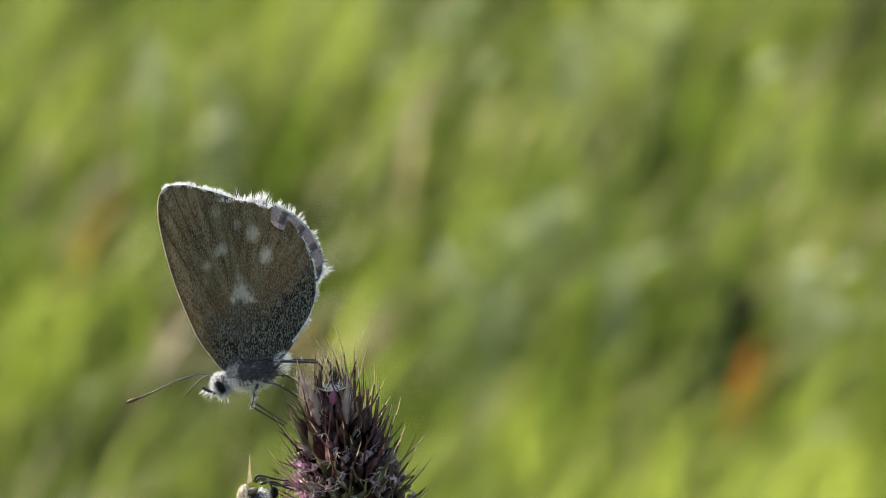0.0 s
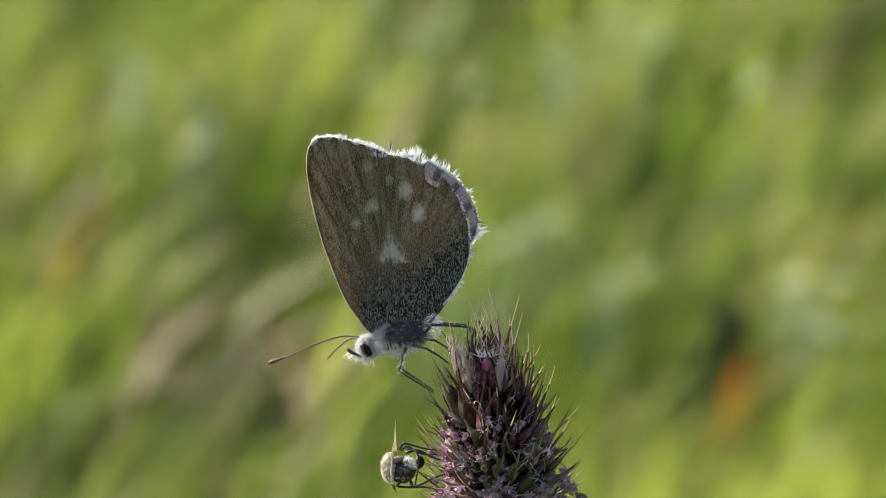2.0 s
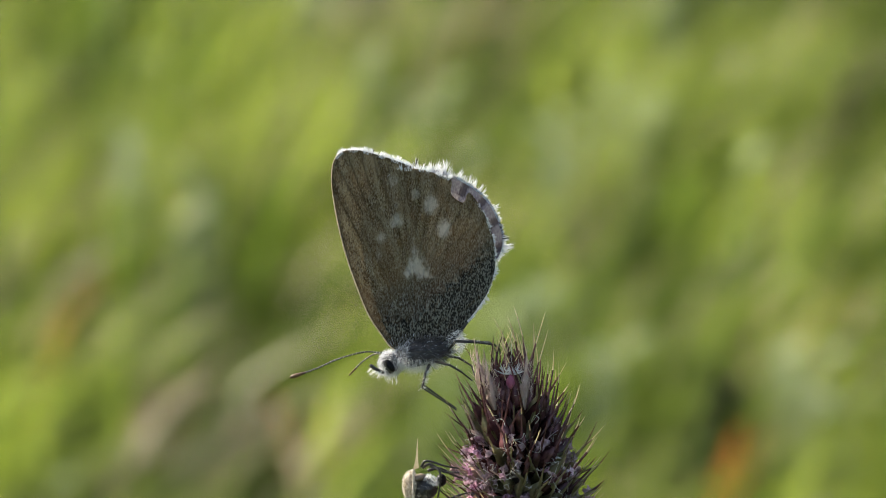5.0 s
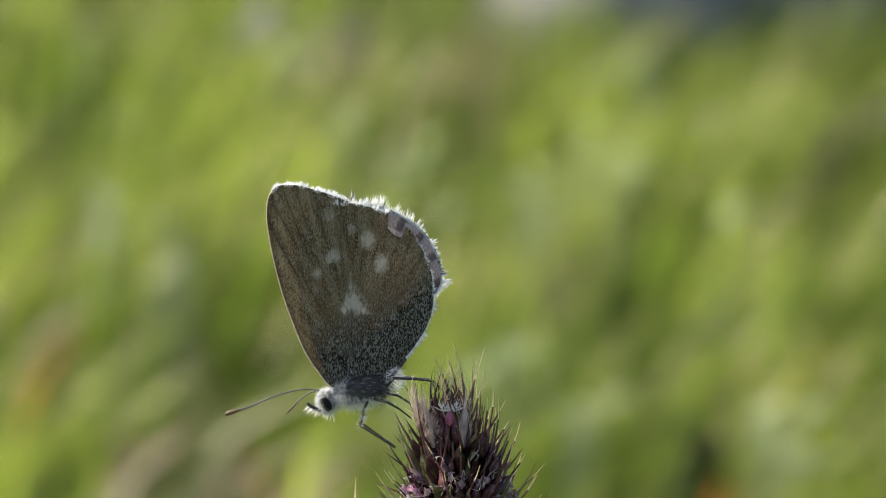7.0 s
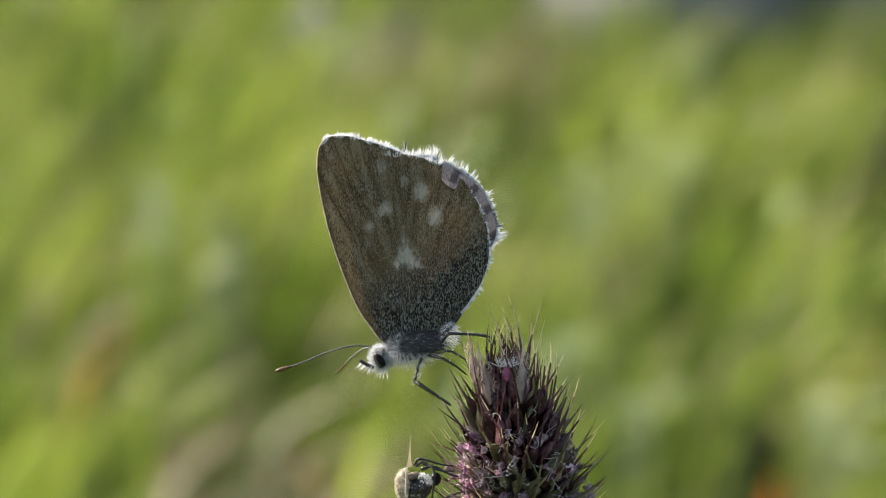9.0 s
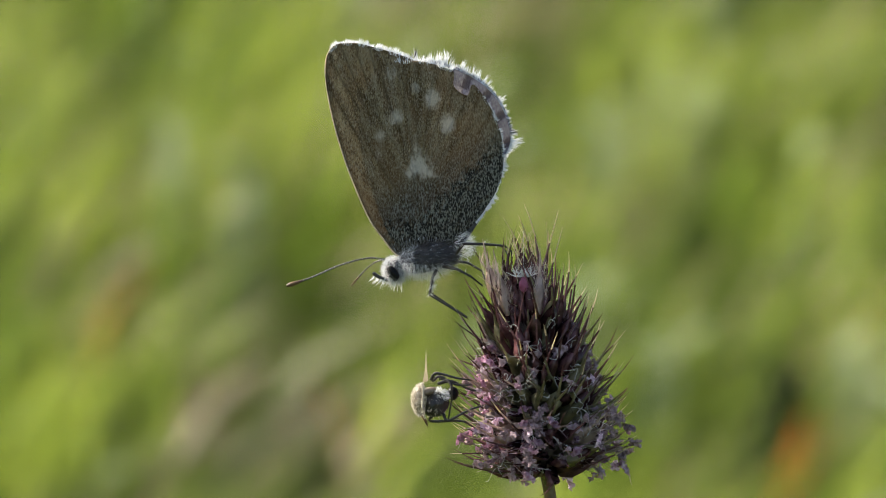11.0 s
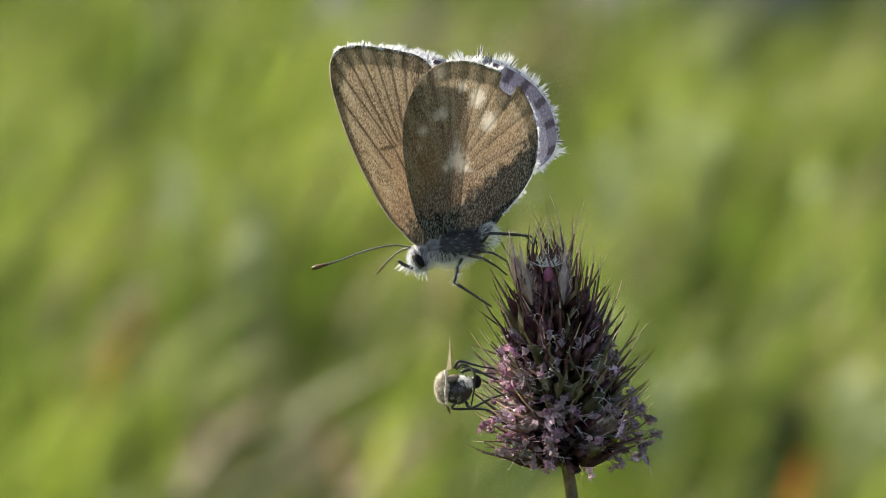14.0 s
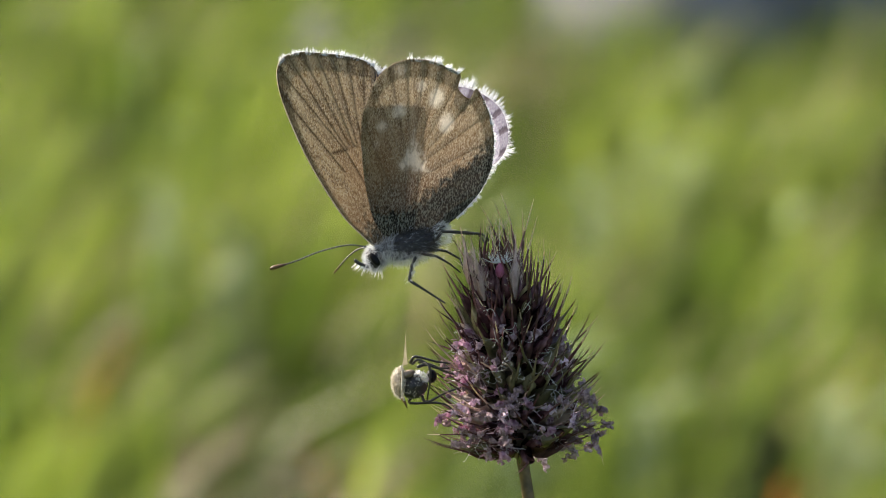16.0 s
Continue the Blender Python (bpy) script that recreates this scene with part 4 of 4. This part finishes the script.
    part("head_fur", s.mesh("head_fur", (WHITE_HAIR, GREY_HAIR)), head, "white bristly fur round the eye")
    # antennae
    for pts in ([((-1.62, -0.06), 0.3), ((-2.67, 0.00), 0.6), ((-4.20, -0.41), 0.9), ((-5.69, -1.05), 1.1), ((-7.12, -1.53), 1.2)],
                [((-1.62, -0.06), -0.3), ((-2.19, -0.25), -0.8), ((-2.83, -0.76), -1.8), ((-3.53, -1.56), -2.8)]):
        far = pts[0][1] < 0
        line = bend([mm(p, z) for p, z in pts], 6 if not far else 5)
        s = Shape()
        n = len(line)
        shaft = int(n * 0.80)
        for i in range(shaft):
            s.tube([line[i], line[i].lerp(line[i + 1], 0.87)], [0.047 * MM, 0.047 * MM], 7, 0, False)
            s.tube([line[i].lerp(line[i + 1], 0.86), line[i + 1]], [0.048 * MM, 0.048 * MM], 7, 1, False)
        antenna = part("antenna", s.mesh("antenna", (CHITIN, PALE_RING)), fly, "antenna ringed in black and white")
        s = Shape()
        tail = line[shaft:]
        s.tube(tail, [MM * k for k in np.interp(np.linspace(0, 1, len(tail)), [0, 0.4, 0.85, 1], [0.06, 0.11, 0.15, 0.07])] if not far else [0.055 * MM] * len(tail), 8)
        part("club", s.mesh("club", CLUB), antenna, "rust-brown club")
        FEELERS.append((antenna, line[0]))
    # legs
    for pts in ([((1.27, -0.67), 0.9), ((1.05, -1.11), 1.1), ((0.86, -2.04), 1.3), ((1.59, -2.48), 1.4), ((2.96, -3.34), 1.2)],
                [((1.65, -0.48), 0.9), ((2.48, -0.64), 1.6), ((3.21, -1.05), 1.5), ((3.85, -1.56), 1.0)],
                [((2.42, 0.29), 0.8), ((2.80, 0.80), 1.5), ((4.20, 0.76), 1.4), ((5.10, 0.66), 1.3), ((5.46, 0.38), 1.0), ((5.50, 0.02), 0.9)],
                [((1.40, -0.60), -0.9), ((1.10, -1.15), -1.2), ((0.93, -1.98), -1.3), ((1.75, -2.52), -1.1), ((3.00, -3.34), -0.8)],
                [((1.94, -0.13), -0.9), ((3.05, -0.29), -1.7), ((3.85, -0.76), -1.2), ((4.17, -1.72), -0.8)],
                [((2.42, 0.35), -0.8), ((3.00, 0.80), -1.6), ((4.90, 0.70), -1.2), ((5.38, 0.1), -0.9)]):
        s = Shape()
        line = [q for i in range(len(pts) - 1) for q in (mm(*pts[i]), mm(*pts[i]).lerp(mm(*pts[i + 1]), 0.5), mm(*pts[i]).lerp(mm(*pts[i + 1]), 0.93))] + [mm(*pts[-1])]
        s.tube(line, [MM * k for k in np.linspace(0.095, 0.04, len(line))], 6)
        shaggy = pts[0][0][0] < 1.3
        for k in range(240 if shaggy else 70):
            p = line[rng.randrange(2, 6) if shaggy else rng.randrange(len(line) // 2)]
            s.hair(p, (rng.gauss(0.5 if shaggy else 0, 1), rng.gauss(0, 1), rng.gauss(0, 1)), rng.uniform(0.15, 0.55 if shaggy else 0.42) * MM, 0.007 * MM, slot=1)
        part("leg", s.mesh("leg", (CHITIN, WHITE_HAIR)), fly, "thin black leg")
    # wings
    made = {}
    for name, outline, side, z, hind in (("hindwing", HIND, 1, 0.26, True), ("forewing", FORE, 1, 0.09, False), ("forewing", FORE, -1, -0.09, False), ("hindwing", HIND_FOLDED, -1, -0.26, True)):
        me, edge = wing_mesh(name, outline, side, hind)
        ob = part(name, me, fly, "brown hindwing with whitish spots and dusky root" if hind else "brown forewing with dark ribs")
        ob.matrix_basis = Matrix.Translation(HINGE + Vector((0, 0, z * MM)))
        part("fringe", fringe_mesh(rng, edge, *((0.32, 0.88 if side > 0 else 0.86, 0.46 if side > 0 else 0.68, 1.2, side < 0, 0.5 if side > 0 else 0.7, TEAR if side > 0 else None) if hind else (0.48, 0.81, 0.50, 0.7, side < 0))), ob, "white hair fringe")
        if not hind:
            rim = edge[:int(len(edge) * 0.51)]
            t = Shape().tube(rim, [MM * k for k in np.linspace(0.05, 0.038, len(rim))], 6)
            part("costa", t.mesh("costa", COSTA), ob, "pale stiff leading edge")
        made[name, side] = (ob, z)
    return fly, made


BUTTERFLY, WINGS = build_butterfly()
cam.data.dof.focus_object = BUTTERFLY  # the lens stays focused on the insect


# ---- small fly ----
def build_fly():
    rng = random.Random(8)
    c = mm((1.21, -7.92), 1.2)
    bug = thing("bee_fly", Matrix.Translation(SPOT) @ AIM @ Matrix.Translation(c), "small straw-furred fly clinging to the seed head", "fly")
    c2 = mm((1.21, -7.92))
    at, r = mm((0.36, -7.92)) - c2, (0.50 * MM, 0.88 * MM, 0.66 * MM)
    s = Shape()
    s.ball(at, r, rough=0.14)
    abdomen = part("abdomen", s.mesh("abdomen", FLY_BACK), bug, "rounded beige abdomen with short fur")
    s = Shape()
    fur(s, rng, at, r, Matrix.Identity(3), 1500, 0.13, 0.009, (-0.3, -0.6, 0.1), 0.55, lambda p: p.x < at.x + 0.1 * MM)
    part("fur", s.mesh("fur", FLY_FUR), abdomen)
    s = Shape()
    line = bend([mm((0.42, -6.95), 0.62) - c2, mm((0.50, -7.5), 0.78) - c2, mm((0.46, -8.3), 0.78) - c2, mm((0.60, -8.95), 0.5) - c2], 6)
    s.tube(line, [MM * k for k in np.linspace(0.075, 0.055, len(line))], 6)
    fur(s, rng, mm((0.5, -7.9), 0.72) - c2, (0.08 * MM, 0.9 * MM, 0.08 * MM), Matrix.Identity(3), 260, 0.16, 0.012, (0, 0.3, 1), 0.5)
    part("collar", s.mesh("collar", FLY_FUR), bug, "pale furry collar behind the head")
    s = Shape()
    s.ball((-0.05 * MM, -0.22 * MM, 0.05 * MM), (0.74 * MM, 0.74 * MM, 0.68 * MM), Matrix.Rotation(radians(-20), 3, "Z"), rough=0.25)
    fur(s, rng, (-0.05 * MM, -0.22 * MM, 0.05 * MM), (0.74 * MM, 0.74 * MM, 0.68 * MM), Matrix.Identity(3), 130, 0.2, 0.010, (0, 0, 1), 0.7, slot=1)
    part("thorax", s.mesh("thorax", (CHITIN, FLY_FUR)), bug, "glossy black breast with sparse hair")
    s = Shape()
    s.ball(mm((0.82, -7.42), 0.52) - c2, (0.40 * MM, 0.22 * MM, 0.30 * MM), Matrix.Rotation(radians(18), 3, "Z"), rough=0.2)
    part("shoulder", s.mesh("shoulder", FLY_BROWN), bug, "dull brown shoulder")
    s = Shape()
    for x, y, k in ((0.95, -8.0, 0.10), (1.15, -8.25, 0.08), (0.85, -8.45, 0.07), (1.35, -8.0, 0.09), (1.2, -8.6, 0.08)):
        fur(s, rng, mm((x, y), 0.66) - c2, (k * MM, k * MM, 0.08 * MM), Matrix.Identity(3), 26, 0.13, 0.014, (0.2, 0, 1), 0.6)
    part("breast_spots", s.mesh("breast_spots", FLY_FUR), bug, "small pale tufts on the breast")
    s = Shape()
    s.ball((0.95 * MM, 0.35 * MM, 0.1 * MM), (0.33 * MM, 0.4 * MM, 0.4 * MM))
    part("head", s.mesh("head", EYE), bug, "black head")
    for z in (0.3, -0.5):
        s = Shape()
        o = mm((0.67, -6.97)) - mm((1.21, -7.92))
        t = mm((0.64, -5.06)) - mm((1.21, -7.92))
        s.add([o + mm((-0.20, 0, z)), o + mm((0.12, 0.1, z)), o.lerp(t, 0.35) + mm((0.07, 0, z)), t + mm((0.03, 0, z)), o.lerp(t, 0.3) + mm((-0.08, 0, z))],
              [(0, 1, 2, 4), (4, 2, 3)])
        part("wing", s.mesh("wing", FLY_WING), bug, "smoky folded wing")
    for k, pts in enumerate((((0.95, -6.80), (1.25, -6.42), (2.45, -6.72), (3.50, -6.85)), ((1.34, -7.03), (2.10, -6.90), (3.28, -7.41), (4.77, -7.38)), ((1.62, -8.71), (1.91, -9.06), (3.05, -8.49), (4.45, -8.05)),
                             ((1.08, -8.71), (0.95, -9.13), (2.86, -9.16), (3.82, -10.02)), ((1.46, -6.71), (2.00, -6.93), (2.10, -7.70), (1.91, -8.97)), ((1.05, -6.85), (1.45, -6.60), (2.30, -7.05), (3.20, -7.10)))):
        s = Shape()
        z = (0.3, -0.3, 0.5, -0.2, 0.6, 0.4)[k]
        line = bend([mm(p) - c2 + Vector((0, 0, z * w * MM)) for p, w in zip(pts, (0.5, 1.3, 1.2, 0.6))], 4)
        s.tube(line, [MM * q for q in np.linspace(0.10, 0.04, len(line))], 6)
        for q in range(18):
            s.hair(rng.choice(line), (rng.gauss(0, 1), rng.gauss(0, 1), rng.gauss(0, 1)), 0.25 * MM, 0.012 * MM)
        part("leg", s.mesh("leg", CHITIN), bug, "bristly black leg")
    s = Shape()
    fur(s, rng, (0.32 * MM, 0.36 * MM, 0.42 * MM), (0.40 * MM, 0.22 * MM, 0.28 * MM), Matrix.Rotation(radians(-25), 3, "Z"), 700, 0.2, 0.013, (0.4, -0.2, 0.6), 0.5)
    part("shoulder_fur", s.mesh("shoulder_fur", WHITE_HAIR), bug, "white fur on the shoulder")
    s = Shape()
    s.tube([mm((0.45, -8.75), 0.4) - c2, mm((0.62, -9.05), 0.4) - c2, mm((0.76, -9.40), 0.4) - c2], [0.12 * MM, 0.09 * MM, 0.02 * MM], 6)
    part("proboscis", s.mesh("proboscis", CLUB), bug, "short brown beak")
    return bug


FLY = build_fly()


# ---- what moves ----
OPENING = [  # seconds; near hindwing: lift, swing; near forewing; far hindwing; far forewing
    (0.0, 0, 0, 0, 0, 0, -5, 0, 0),
    (10.2, 0, 0, 0, 0, 0, -5, 0, 0),
    (12.3, 1, 0, 1, 0, -1, -4.8, 0, 0),
    (12.5, 7, 0, 5, 0, -6, -7, -3, -1),
    (13.0, 15, -1, 10, 0.5, -11, -11, -9, -3.5),
    (13.5, 21, -2.5, 14, 2.6, -13, -13.5, -15, -5.5),
    (14.0, 27, -3.5, 17, 7.2, -15, -15, -22, 0),
    (14.5, 29, -6.5, 18, 10.3, -28, -17, -21, 2.3),
    (15.0, 29, -8.5, 18, 11.8, -38, -18, -21, 3.5),
    (16.0, 20, -8, 7, 10.0, -40, -15, -21, 6),
]
SPINE = Vector((math.cos(radians(38)), math.sin(radians(38)), 0))


def motions():
    for ob in (PLANT, BUTTERFLY, FLY):
        rest = ob.matrix_basis.copy()
        walk(ob, [(t, Matrix.Translation(ROOT) @ pose(0, 0, 0, 0, sway, 0) @ Matrix.Translation(-ROOT) @ rest) for t, *row, sway in PATH])
    for feeler, base in FEELERS[:1]:
        walk(feeler, [(t, Matrix.Translation(base) @ pose(0, 0, 0, 0, 0, a) @ Matrix.Translation(-base)) for t, a in ((0, 1.5), (4.5, 1.5), (8, 0), (12.5, 0), (14, -2), (16, -2))])
    for k, key in enumerate((("hindwing", 1), ("forewing", 1), ("hindwing", -1), ("forewing", -1))):
        ob, z = WINGS[key]
        foot = Matrix.Translation(HINGE + Vector((0, 0, z * MM)))
        slide = Vector((-0.024, 0.005, 0)) * MM if key == ("forewing", 1) else Vector()
        walk(ob, [(row[0], Matrix.Translation(slide * row[1 + 2 * k]) @ foot @ Matrix.Rotation(radians(row[1 + 2 * k]), 4, SPINE) @ pose(0, 0, 0, 0, 0, row[2 + 2 * k])) for row in OPENING])


motions()
